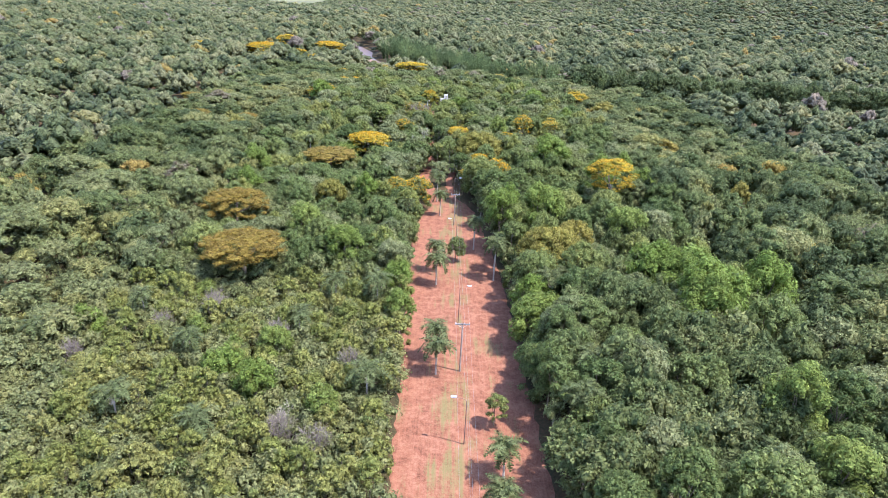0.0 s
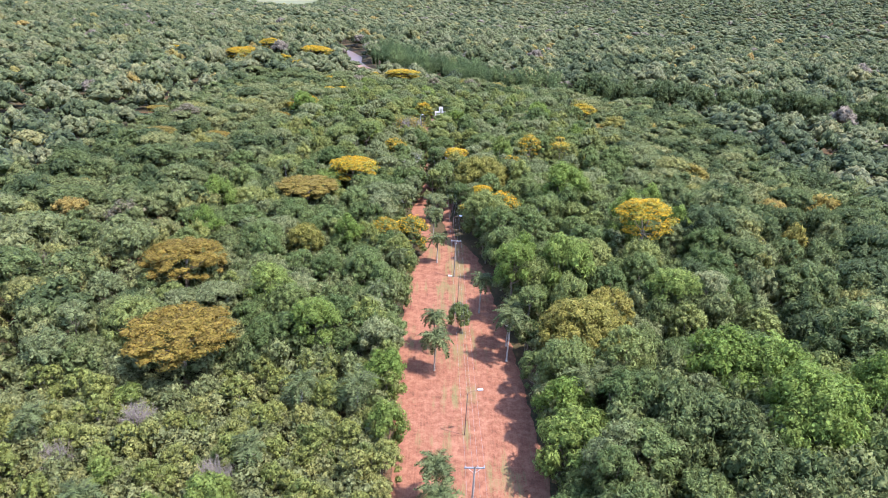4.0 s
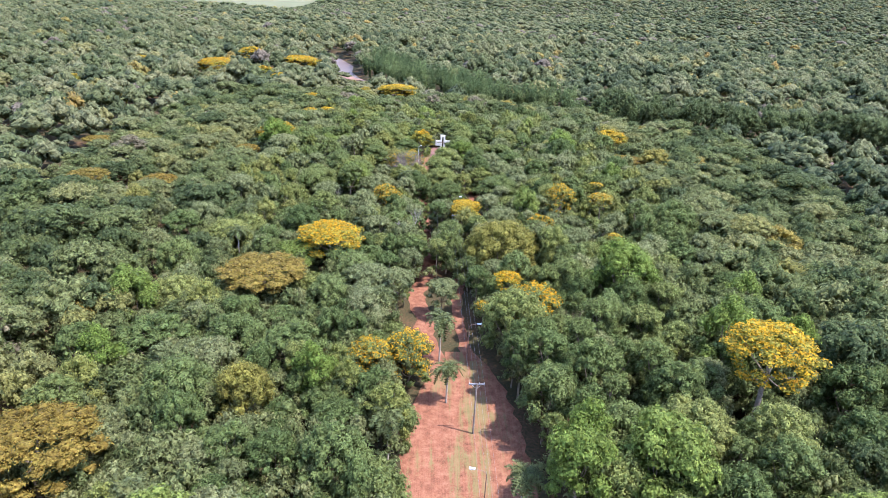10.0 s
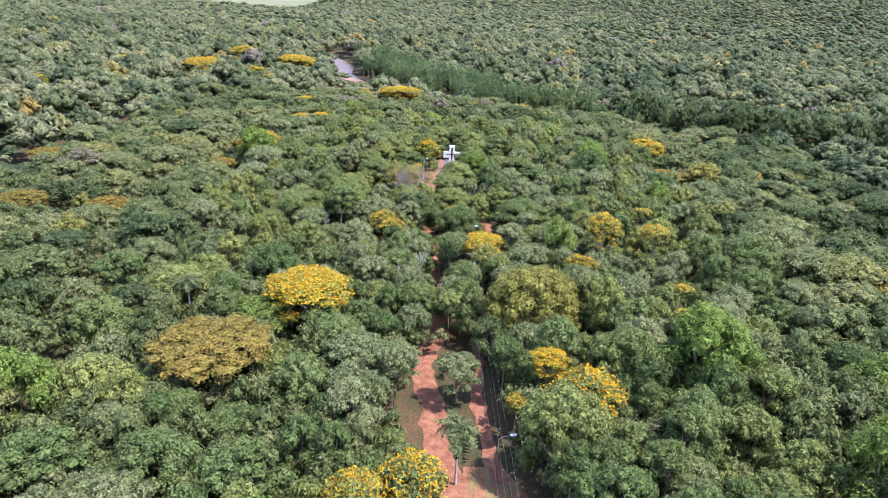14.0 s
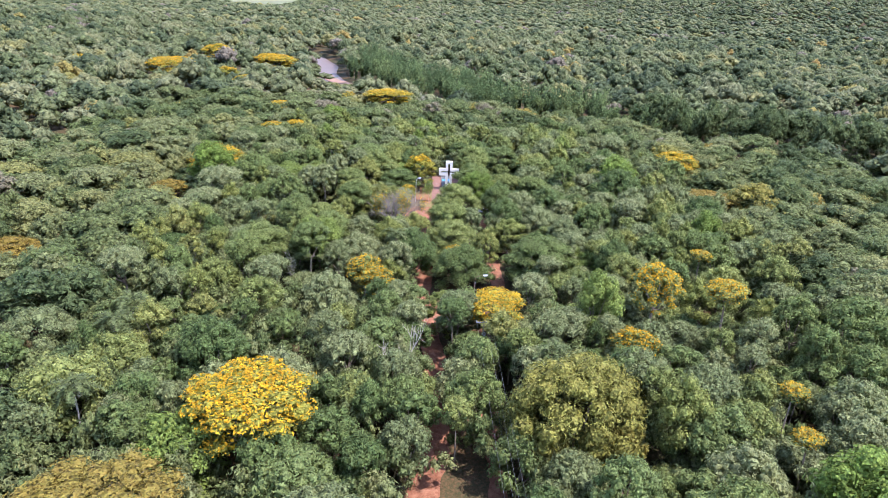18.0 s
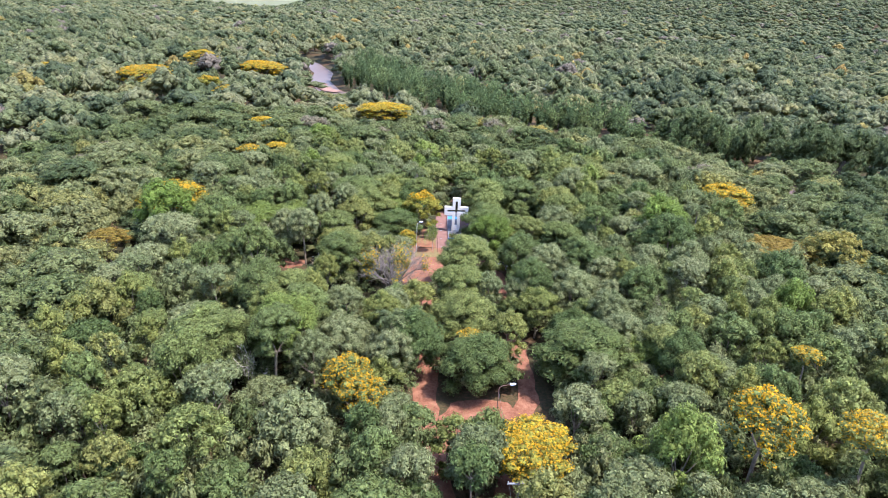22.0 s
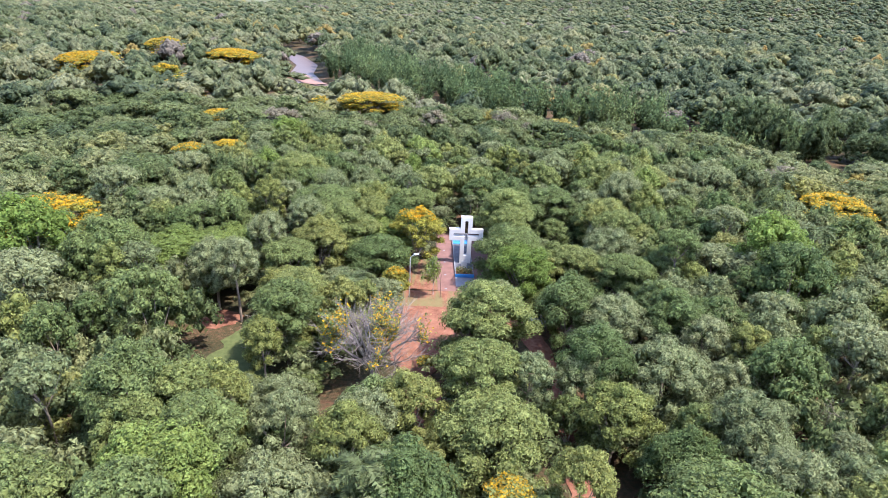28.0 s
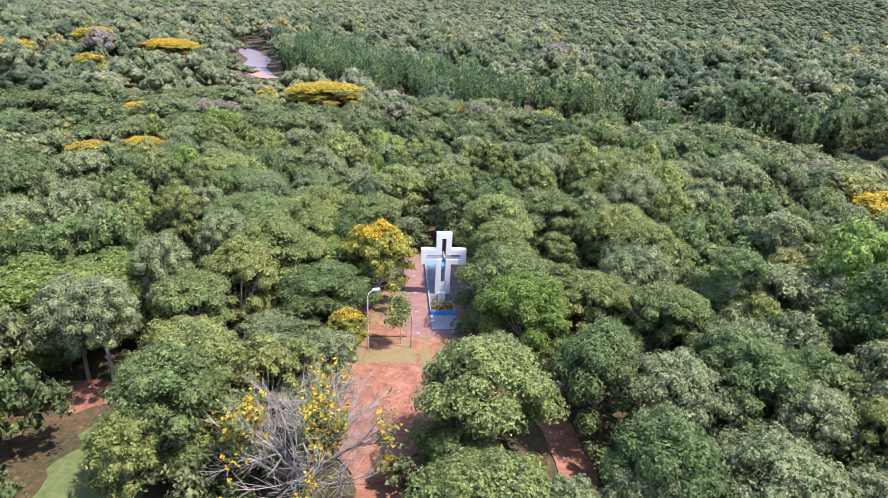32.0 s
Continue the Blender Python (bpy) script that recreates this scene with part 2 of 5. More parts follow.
LAMPGLASS = plain("lamp_cover", (0.7, 0.7, 0.7), (0.8, 0.8, 0.8), 2.0, 0.3, 0.5, 0.0)
CARPAINT = plain("white_car_paint", (0.66, 0.67, 0.70), (0.72, 0.73, 0.76), 0.5, 0.25, 0.5, 0.0)
CARGLASS = plain("car_glass", (0.02, 0.025, 0.03), (0.03, 0.035, 0.04), 0.5, 0.08, 0.6, 0.0)
RUBBER = plain("tyre_rubber", (0.02, 0.02, 0.02), (0.035, 0.035, 0.035), 2.0, 0.8, 0.3, 0.1)

MID_G = foliage("leaves_mid_green", [(0.0, (0.102, 0.135, 0.044)), (0.35, (0.135, 0.164, 0.054)), (0.7, (0.160, 0.184, 0.058)), (1.0, (0.188, 0.204, 0.064))])
DARK_G = foliage("leaves_dark_green", [(0.0, (0.080, 0.112, 0.037)), (0.5, (0.104, 0.138, 0.046)), (1.0, (0.135, 0.166, 0.058))])
PALE_G = foliage("leaves_pale_green", [(0.0, (0.158, 0.178, 0.050)), (0.5, (0.190, 0.200, 0.058)), (1.0, (0.212, 0.210, 0.070))], 0.65)
GREY_G = foliage("leaves_grey_green", [(0.0, (0.136, 0.158, 0.068)), (0.5, (0.160, 0.180, 0.079)), (1.0, (0.185, 0.200, 0.092))])
LIME_G = foliage("leaves_fresh_green", [(0.0, (0.118, 0.165, 0.034)), (0.5, (0.135, 0.178, 0.040)), (1.0, (0.158, 0.194, 0.050))])
OCHRE = foliage("leaves_ochre", [(0.0, (0.184, 0.140, 0.030)), (0.5, (0.205, 0.152, 0.031)), (1.0, (0.186, 0.152, 0.036))], hue=0.480, sat=1.0)
GOLD_G = foliage("leaves_golden_green", [(0.0, (0.185, 0.178, 0.032)), (1.0, (0.215, 0.196, 0.036))])
OLIVE = foliage("leaves_olive", [(0.0, (0.170, 0.160, 0.040)), (1.0, (0.215, 0.185, 0.046))])
YELLOW = foliage("yellow_blossom_petals", [(0.0, (0.43, 0.255, 0.010)), (0.5, (0.45, 0.285, 0.016)), (1.0, (0.43, 0.285, 0.020))], 0.4, hue=0.479, sat=1.0, rugged=0.55)
PALM_G = foliage("palm_leaves", [(0.0, (0.078, 0.098, 0.038)), (1.0, (0.110, 0.130, 0.052))], 0.4, 0.55)
RUSSET = foliage("leaves_russet", [(0.0, (0.300, 0.200, 0.126)), (1.0, (0.380, 0.270, 0.174))])
WOODSTOPS = [(0.0, (0.066, 0.086, 0.048)), (0.2, (0.096, 0.118, 0.058)), (0.42, (0.132, 0.146, 0.078)), (0.6, (0.158, 0.166, 0.098)),
                                         (0.76, (0.185, 0.184, 0.098)), (0.86, (0.185, 0.171, 0.061)), (0.94, (0.273, 0.194, 0.072)), (1.0, (0.165, 0.140, 0.122))]
WOODS = foliage("leaves_of_the_woods", [(p, (c[0], c[1] * 1.04, c[2] * 0.78)) for p, c in WOODSTOPS], 0.6, by_tint=True, lace=3.7, hue=0.484, sat=1.02, clumps=1.4)
# distance haze is put into the colour: bluer than WOODS, softer leaf contrast
FARWOODS = foliage("haze_toned_far_leaves", [(p, (c[0] * 0.98, c[1] * 0.98, c[2] * 0.86)) for p, c in WOODSTOPS], 0.6, by_tint=True, lace=1.9, hue=0.484, sat=1.0, clumps=0.7, rugged=0.75)
BAMBOO = foliage("bamboo_leaves", [(0.0, (0.062, 0.088, 0.036)), (0.5, (0.092, 0.125, 0.046)), (1.0, (0.135, 0.165, 0.062))], 0.9, by_tint=True, lace=1.8)



def finer(m, name, **changes):
    """The same leaves, finer, for the trees that stand nearest."""
    stops = [(e.position, tuple(e.color)[:3]) for e in next(k for k in m.node_tree.nodes if k.type == "VALTORGB").color_ramp.elements]
    return foliage(name, stops, lace=6.2, clumps=2.3, **changes)


NEAR_MID, NEAR_DARK, NEAR_GREY, NEAR_PALE, NEAR_LIME = (finer(m, name) for m, name in ((MID_G, "fine_mid_green"), (DARK_G, "fine_dark_green"), (GREY_G, "fine_grey_green"), (PALE_G, "fine_pale_green"), (LIME_G, "fine_fresh_green")))


# ---- mesh helpers ----
def mesh_np(name, V, Q=None, T=None, mats=(), qm=None, tm=None, tint=None, smooth=False, round_t=None):
    """A mesh from arrays of vertices, quads and triangles."""
    V = np.asarray(V, np.float32).reshape(-1, 3)
    Q = np.zeros((0, 4), np.int32) if Q is None else np.asarray(Q, np.int32).reshape(-1, 4)
    T = np.zeros((0, 3), np.int32) if T is None else np.asarray(T, np.int32).reshape(-1, 3)
    me = bpy.data.meshes.new(name)
    me.vertices.add(len(V))
    me.vertices.foreach_set("co", V.ravel())
    me.loops.add(Q.size + T.size)
    me.loops.foreach_set("vertex_index", np.concatenate([Q.ravel(), T.ravel()]))
    me.polygons.add(len(Q) + len(T))
    starts = np.concatenate([np.arange(len(Q)) * 4, Q.size + np.arange(len(T)) * 3]).astype(np.int32)
    me.polygons.foreach_set("loop_start", starts)
    sm = np.full(len(starts), smooth)
    if round_t is not None:
        sm[len(Q):] = round_t
    me.polygons.foreach_set("use_smooth", sm)
    if qm is not None or tm is not None:
        qa = np.zeros(len(Q), np.int32) if qm is None else np.asarray(qm, np.int32)
        ta = np.zeros(len(T), np.int32) if tm is None else np.asarray(tm, np.int32)
        me.polygons.foreach_set("material_index", np.concatenate([qa, ta]))
    for m in mats:
        me.materials.append(m)
    me.update(calc_edges=True)
    if tint is not None:
        a = me.attributes.new("tint", "FLOAT", "POINT")
        a.data.foreach_set("value", np.asarray(tint, np.float32))
    return me


def part(name, bm, material=None, parent=None, label=""):
    """Links a bmesh, or a mesh, as one object under its parent."""
    if isinstance(bm, bmesh.types.BMesh):
        me = bpy.data.meshes.new(name)
        bm.to_mesh(me)
        bm.free()
    else:
        me = bm
    if material and not me.materials:
        me.materials.append(material)
    ob = new(name, me)
    if parent:
        ob.parent = parent
    return tagged(ob, label)


def box(bm, x0, y0, z0, x1, y1, z1, bev=0.0):
    r = bmesh.ops.create_cube(bm, size=1.0)
    vs = r["verts"]
    for v in vs:
        v.co = Vector((x0 + (v.co.x + 0.5) * (x1 - x0), y0 + (v.co.y + 0.5) * (y1 - y0), z0 + (v.co.z + 0.5) * (z1 - z0)))
    if bev:
        es = list({e for v in vs for e in v.link_edges})
        bmesh.ops.bevel(bm, geom=es, offset=bev, segments=2, affect="EDGES", profile=0.6)
    return bm


def tube(pts, radii, sides=6):
    """Vertices and quads of a tapered tube along points."""
    pts = np.asarray(pts, float)
    V, Q = [], []
    n = len(pts)
    for i in range(n):
        d = pts[min(i + 1, n - 1)] - pts[max(i - 1, 0)]
        d = d / (np.linalg.norm(d) + 1e-9)
        a = np.cross(d, (0.31, 0.95, 0.05))
        a /= np.linalg.norm(a) + 1e-9
        b = np.cross(d, a)
        for k in range(sides):
            w = 2 * math.pi * k / sides
            V.append(pts[i] + radii[i] * (a * math.cos(w) + b * math.sin(w)))
    for i in range(n - 1):
        for k in range(sides):
            k2 = (k + 1) % sides
            Q.append((i * sides + k, i * sides + k2, (i + 1) * sides + k2, (i + 1) * sides + k))
    return np.array(V), np.array(Q, np.int32)


def join(pieces):
    """Joins (V, Q) pieces."""
    V, Q, o = [], [], 0
    for v, q in pieces:
        V.append(v)
        Q.append(q + o)
        o += len(v)
    return np.concatenate(V), np.concatenate(Q)


def unit(a):
    return a / (np.linalg.norm(a, axis=-1, keepdims=True) + 1e-9)


def sstep(a, b, x):
    t = np.clip((np.asarray(x, float) - a) / (b - a), 0, 1)
    return t * t * (3 - 2 * t)


# ---- the lie of the land ----
RIVER = [(-150, 760), (-104, 690), (-86, 640), (-82, 600), (-70, 562), (-40, 515), (-6, 468), (26, 446), (52, 432), (76, 410), (100, 389), (126, 372), (170, 352), (240, 340), (330, 345)]
PATH_L = [(-80, -4.8), (30, -4.8), (80, -6.0), (105, -6.8), (122, -7.6), (150, -8.3), (165, -8.6), (174, -6.0), (180, -3.8), (186, -1.5)]
PATH_R = [(-80, 17.5), (30, 17.5), (61, 15.6), (81, 14.6), (106, 14.0), (119, 13.6), (138, 12.6), (151, 11.0), (166, 9.8), (176, 8.2), (181, 6.0), (186, 3.4)]
TRAILS = [[(-3.2, 180), (-5.6, 191), (-6.3, 200), (-8.6, 209), (-6.2, 219), (-5.6, 231), (-7.4, 250), (-9.2, 261), (-8.6, 274), (-8.8, 289), (-10.6, 297), (-10.2, 304)],
          [(2.6, 183), (0.4, 203), (1.6, 216), (1.4, 237), (0.6, 250), (0.4, 258)],
          [(-7.6, 254), (-2.0, 256), (3.5, 258.5), (6.6, 264), (6.0, 276), (6.0, 290), (6.0, 303), (2.0, 312)]]
TRAIL_W = [1.8, 1.1, 1.5]


def poly_dist(x, y, pts):
    """The distance of many places from a line of points."""
    x, y = np.asarray(x, float), np.asarray(y, float)
    best = np.full(np.broadcast(x, y).shape, 1e9)
    for (ax, ay), (bx, by) in zip(pts, pts[1:]):
        dx, dy = bx - ax, by - ay
        k = np.clip(((x - ax) * dx + (y - ay) * dy) / (dx * dx + dy * dy), 0, 1)
        best = np.minimum(best, np.hypot(x - ax - k * dx, y - ay - k * dy))
    return best


def land(x, y):
    """The height of the ground."""
    x, y = np.asarray(x, float), np.asarray(y, float)
    z = np.interp(y, [0, 85, 122, 160, 240, 290, 315, 345, 450, 600, 1000], [-0.6, -0.8, -1.8, -2.7, -2.8, -1.6, -1.0, -1.0, -2.5, -2.0, 0.0])
    d = np.hypot(x, y - 150)
    side = x / (np.abs(y) + 200.0)
    z = z + sstep(700, 2900, d) * (34 + 130 * sstep(-0.05, 0.55, side) - 30 * sstep(0.0, 0.45, -side))
    z = z + 2.5 * np.sin(x * 0.011 + 1.3) * np.sin(y * 0.009) * sstep(40, 200, np.abs(x))
    return z - 1.8 * (1 - sstep(6, 18, poly_dist(x, y, RIVER)))


def open_ground(x, y, grow=0.0):
    """True where no tree stands."""
    on = (x > np.interp(y, *zip(*PATH_L)) - 0.55 * grow) & (x < np.interp(y, *zip(*PATH_R)) + 0.8 * grow) & (y < 186)
    for pts, w in zip(TRAILS, TRAIL_W):
        on |= poly_dist(x, y, pts) < w * 0.75 + 0.15 + 0.4 * grow
    on |= (x > -15 - grow) & (x < -5 + grow) & (y > 297 - grow) & (y < 320 + grow)
    on |= (x > -8.5 - grow) & (x < 2.2 + 0.6 * grow) & (y > 314 - grow) & (y < 344)
    on |= (x > -6 - grow) & (x < 3 + 0.3 * grow) & (y > 303.5) & (y < 320)
    on |= (x > -9.6) & (x < 4.2) & (y > 180) & (y < 212) & (grow > 0.55)
    on |= (x > -21) & (x < -10) & (y > 284) & (y < 296) & (grow > 0.55)
    on |= (np.hypot(x + 12.3, y - 321.5) < 3.6)
    on |= (np.hypot(x - 6.2, y - 307.6) < 4.2) | (((np.hypot(x - 4.6, y - 300.5) < 4.0) | (np.hypot(x - 3.0, y - 295.0) < 3.4)) & (grow > 0.55))
    on |= ((x + 32.3) / (3.0 + grow)) ** 2 + ((y - 298) / (9.5 + grow)) ** 2 < 1
    on |= ((x + 39) / (2.5 + grow)) ** 2 + ((y - 306) / (2.5 + grow)) ** 2 < 1
    on |= ((x + 51) / (1.8 + grow)) ** 2 + ((y - 294) / (1.8 + grow)) ** 2 < 1
    on |= (((x + 0.5) / (9.5 + grow)) ** 2 + ((y - 257) / (5.5 + grow)) ** 2 < 1) | (((x + 8) / (2.6 + grow)) ** 2 + ((y - 262) / (6 + grow)) ** 2 < 1) | (((x - 7.2) / (2.2 + grow)) ** 2 + ((y - 270) / (8 + grow)) ** 2 < 1)
    on |= (poly_dist(x, y, RIVER[:5]) < 8 + grow) | (((x + 63) / 13) ** 2 + ((y - 532) / 22) ** 2 < 1) | (poly_dist(x, y, RIVER[4:]) < 8 + grow)
    on |= (x > -1050) & (x < -330) & (y > 1560 - 0.35 * (x + 480)) & (y < 2450)
    return on


gx = np.concatenate([-np.geomspace(2600, 262, 26), np.arange(-256, 257, 4), np.geomspace(262, 2600, 26)])
gy = np.concatenate([np.arange(-120, 0, 20), np.arange(0, 760, 4), np.geomspace(764, 4400, 44)])
GX, GY = np.meshgrid(gx, gy)
nx, ny = len(gx), len(gy)
ii, jj = np.meshgrid(np.arange(nx - 1), np.arange(ny - 1))
a0 = (jj * nx + ii).ravel()
ground = part("ground", mesh_np("ground", np.stack([GX, GY, land(GX, GY)], -1), np.stack([a0, a0 + 1, a0 + nx + 1, a0 + nx], -1), None, (FLOOR,), smooth=True), None)
tagged(ground, "forest floor of dark leaf litter and red earth", "ground", kind="structure")


def ribbon(name, left, right, ys_or_n, lift, mat, wob, label, category, across=10, seed=3):
    """A sheet of ground between two edge lines, with a ragged edge."""
    n = len(left)
    rows = []
    for i in range(n):
        l, r = np.array(left[i]), np.array(right[i])
        d = r - l
        d = d / (np.linalg.norm(d) + 1e-9)
        l = l - d * wob * (noise.noise((l[0] * 0.3 + seed, l[1] * 0.45, 0.0)) + 0.4 * noise.noise((seed, l[1] * 1.7, 3.0)))
        r = r + d * wob * (noise.noise((r[0] * 0.3, r[1] * 0.45, 7.0 + seed)) + 0.4 * noise.noise((seed, r[1] * 1.7, 9.0)))
        for k in range(across + 1):
            p = l + (r - l) * k / across
            rows.append((p[0], p[1], float(land(p[0], p[1])) + lift + 0.05 * math.sin(math.pi * k / across)))
    w = across + 1
    Q = [(i * w + k, i * w + k + 1, (i + 1) * w + k + 1, (i + 1) * w + k) for i in range(n - 1) for k in range(across)]
    ob = part(name, mesh_np(name, rows, Q, None, (mat,), smooth=True))
    return tagged(ob, label, category, kind="structure")


def along(pts, step=1.5):
    """A line of points rounded and cut into even steps."""
    p = np.array(pts, float)
    s = np.concatenate([[0], np.cumsum(np.hypot(*np.diff(p, axis=0).T))])
    u = np.arange(0, s[-1] + step, step).clip(max=s[-1])
    q = np.stack([np.interp(u, s, p[:, 0]), np.interp(u, s, p[:, 1])], -1)
    for _ in range(4):
        q[1:-1] = (q[:-2] + 2 * q[1:-1] + q[2:]) / 4
    return q


def track(name, pts, half, lift, mat, wob, label, category, across=6, seed=1):
    q = along(pts)
    d = unit(np.gradient(q, axis=0))
    nrm = np.stack([-d[:, 1], d[:, 0]], -1)
    return ribbon(name, q + nrm * half, q - nrm * half, None, lift, mat, wob, label, category, across, seed)


ys = np.arange(-78, 186.5, 1.5)
ribbon("road", [(float(np.interp(y, *zip(*PATH_L))), y) for y in ys], [(float(np.interp(y, *zip(*PATH_R))), y) for y in ys], None, 0.05, SOIL, 0.8,
       "wide red dirt road with thin grass and wheel tracks", "road", 18)
for k, (pts, w) in enumerate(zip(TRAILS, TRAIL_W)):
    track("road", pts, w, 0.07 + 0.015 * k, TRAIL, 0.7, "narrow red dirt trail winding through the forest", "road", 6, k + 1)
ribbon("ground", [(float(np.interp(y, [296, 300, 306, 314], [-12.0, -14.2, -15.4, -13.6])), y) for y in np.arange(296, 314, 1.0)], [(float(np.interp(y, [296, 300, 306, 314], [-8.6, -6.4, -4.6, -4.4])), y) for y in np.arange(296, 314, 1.0)], None, 0.13, TRAIL, 1.4, "bare orange-red earth in front of the monument", "ground", 8)
ribbon("ground", [(-14.2, y) for y in np.arange(311, 319, 0.8)], [(1.6, y) for y in np.arange(311, 319, 0.8)], None, 0.10, DRYGRASS, 1.2, "trodden dry grass before the paving", "ground", 12)
ribbon("ground", [(-15.0, y) for y in np.arange(318.6, 331, 0.8)], [(-7.2, y) for y in np.arange(318.6, 331, 0.8)], None, 0.09, DRYGRASS, 0.3, "shaded grassy earth beside the paving", "ground", 8)
ribbon("ground", [(-32.4 - 3.8 * math.sqrt(max(0.02, 1 - ((y - 296) / 12.2) ** 2)), y) for y in np.arange(284, 308.2, 0.8)],
       [(-32.4 + 4.4 * math.sqrt(max(0.02, 1 - ((y - 296) / 12.2) ** 2)), y) for y in np.arange(284, 308.2, 0.8)], None, 0.09, LAWN, 1.6, "small bright green lawn in a clearing", "lawn", 8)
for cx, cy, rr in ((-38, 308, 2.6), (-51, 294, 2.0), (-0.5, 257, 7.0)):
    ya = np.linspace(-rr, rr, 24)
    ribbon("ground", [(cx - math.sqrt(max(0.05, rr * rr - t * t)), cy + t) for t in ya], [(cx + math.sqrt(max(0.05, rr * rr - t * t)), cy + t) for t in ya], None, 0.045, TRAIL,
           1.7, "patch of bare trodden earth", "ground", 6)
track("water", RIVER, 6.5, 0.5, WATER, 0.0, "brown river between wooded banks", "river", 4)
track("river_bank", [(-64, 556), (-70, 562), (-77, 576), (-80, 588)], 4.0, 1.1, SAND, 1.5, "reddish sand bank beside the river", "ground", 6)
ribbon("field", [(-1050, y) for y in np.arange(1745, 2450, 60)], [(-330, y - 245) for y in np.arange(1745, 2450, 60)], None, 1.0, FIELD, 4.0, "distant pale green pasture", "field", 6)

# ---- trees ----
ICO_V = unit(np.array([(-1, 1.618, 0), (1, 1.618, 0), (-1, -1.618, 0), (1, -1.618, 0), (0, -1, 1.618), (0, 1, 1.618), (0, -1, -1.618), (0, 1, -1.618), (1.618, 0, -1), (1.618, 0, 1), (-1.618, 0, -1), (-1.618, 0, 1)], float))
ICO_T = np.array([(0, 11, 5), (0, 5, 1), (0, 1, 7), (0, 7, 10), (0, 10, 11), (1, 5, 9), (5, 11, 4), (11, 10, 2), (10, 7, 6), (7, 1, 8), (3, 9, 4), (3, 4, 2), (3, 2, 6), (3, 6, 8), (3, 8, 9), (4, 9, 5), (2, 4, 11), (6, 2, 10), (8, 6, 7), (9, 8, 1)])


def leaf_quads(rng, P, N, size, slim=0.55):
    """A folded leaf spray, four corners, at each point."""
    n = len(P)
    t = unit(np.cross(N, rng.normal(size=(n, 3))))
    b = np.cross(N, t)
    s = (size * rng.uniform(0.6, 1.35, n))[:, None]
    w = s * rng.uniform(0.75, 1.25, (n, 1)) * slim
    sag = N * s * 0.22
    V = np.stack([P + t * s - sag, P + b * w + sag * 0.3, P - t * s * 0.9 - sag, P - b * w + sag * 0.3], 1)
    return V.reshape(-1, 3), np.arange(4 * n).reshape(-1, 4)


def leaf_tris(rng, P, N, size, slim=0.55):
    """A three-cornered leaf spray at each point."""
    n = len(P)
    t = unit(np.cross(N, rng.normal(size=(n, 3))))
    b = np.cross(N, t)
    s = (size * rng.uniform(0.6, 1.4, n))[:, None]
    w = s * rng.uniform(0.75, 1.25, (n, 1)) * slim
    V = np.stack([P + t * s * 1.1 - N * s * 0.2, P - t * s * 0.7 + b * w, P - t * s * 0.7 - b * w], 1)
    return V.reshape(-1, 3), np.arange(3 * n).reshape(-1, 3)


OCT_V = np.array([(1, 0, 0), (-1, 0, 0), (0, 1, 0), (0, -1, 0), (0, 0, 1), (0, 0, -1)], float)
OCT_T = np.array([(0, 2, 4), (2, 1, 4), (1, 3, 4), (3, 0, 4), (2, 0, 5), (1, 2, 5), (3, 1, 5), (0, 3, 5)])


def lobes_of(rng, shape, r=4.0, h=9.0, many=1.0):
    """Centres and radii of the clumps that a crown is made of."""
    if shape == "round":
        n, base, flat, sz = 20, 0.16, 0.85, (0.25, 0.34)
    elif shape == "umbrella":
        n, base, flat, sz = 24, 0.50, 0.65, (0.21, 0.30)
    elif shape == "tall":
        n, base, flat, sz = 19, 0.18, 1.05, (0.24, 0.34)
    elif shape == "airy":
        n, base, flat, sz = 24, 0.20, 0.75, (0.16, 0.28)
    else:
        n, base, flat, sz = 11, 0.10, 0.85, (0.26, 0.40)
    n, sz = int(n * many), (sz[0] / many ** 0.4, sz[1] / many ** 0.4)
    k = np.arange(n)
    d = np.sqrt((k + 0.4) / n) * 0.80 * rng.uniform(0.88, 1.1, n)
    a = k * 2.39996 + rng.uniform(-0.4, 0.4, n)
    prof = np.sqrt(np.clip(1 - d * d, 0, 1))
    rad = r * rng.uniform(*sz, n)
    top = base * h + (h * (1 - base)) * (prof * rng.uniform(0.84, 1.0, n) if shape != "umbrella" else 0.4 + 0.55 * prof * rng.uniform(0.88, 1.06, n))
    z = np.maximum(top - rad * flat, base * h * 0.8)
    # lower clumps that close the flanks of the crown
    m = max(5, n // 2)
    a2 = np.arange(m) * 2 * math.pi / m + rng.uniform(-0.5, 0.5, m)
    d2, z2, r2 = rng.uniform(0.5, 0.8, m), h * (base + (1 - base) * rng.uniform(-0.05, 0.4, m)), r * rng.uniform(*sz, m) * 0.95
    C = np.concatenate([np.stack([np.cos(a) * d * r, np.sin(a) * d * r, z], -1), np.stack([np.cos(a2) * d2 * r, np.sin(a2) * d2 * r, z2], -1)])
    return C, np.concatenate([rad, r2]), flat


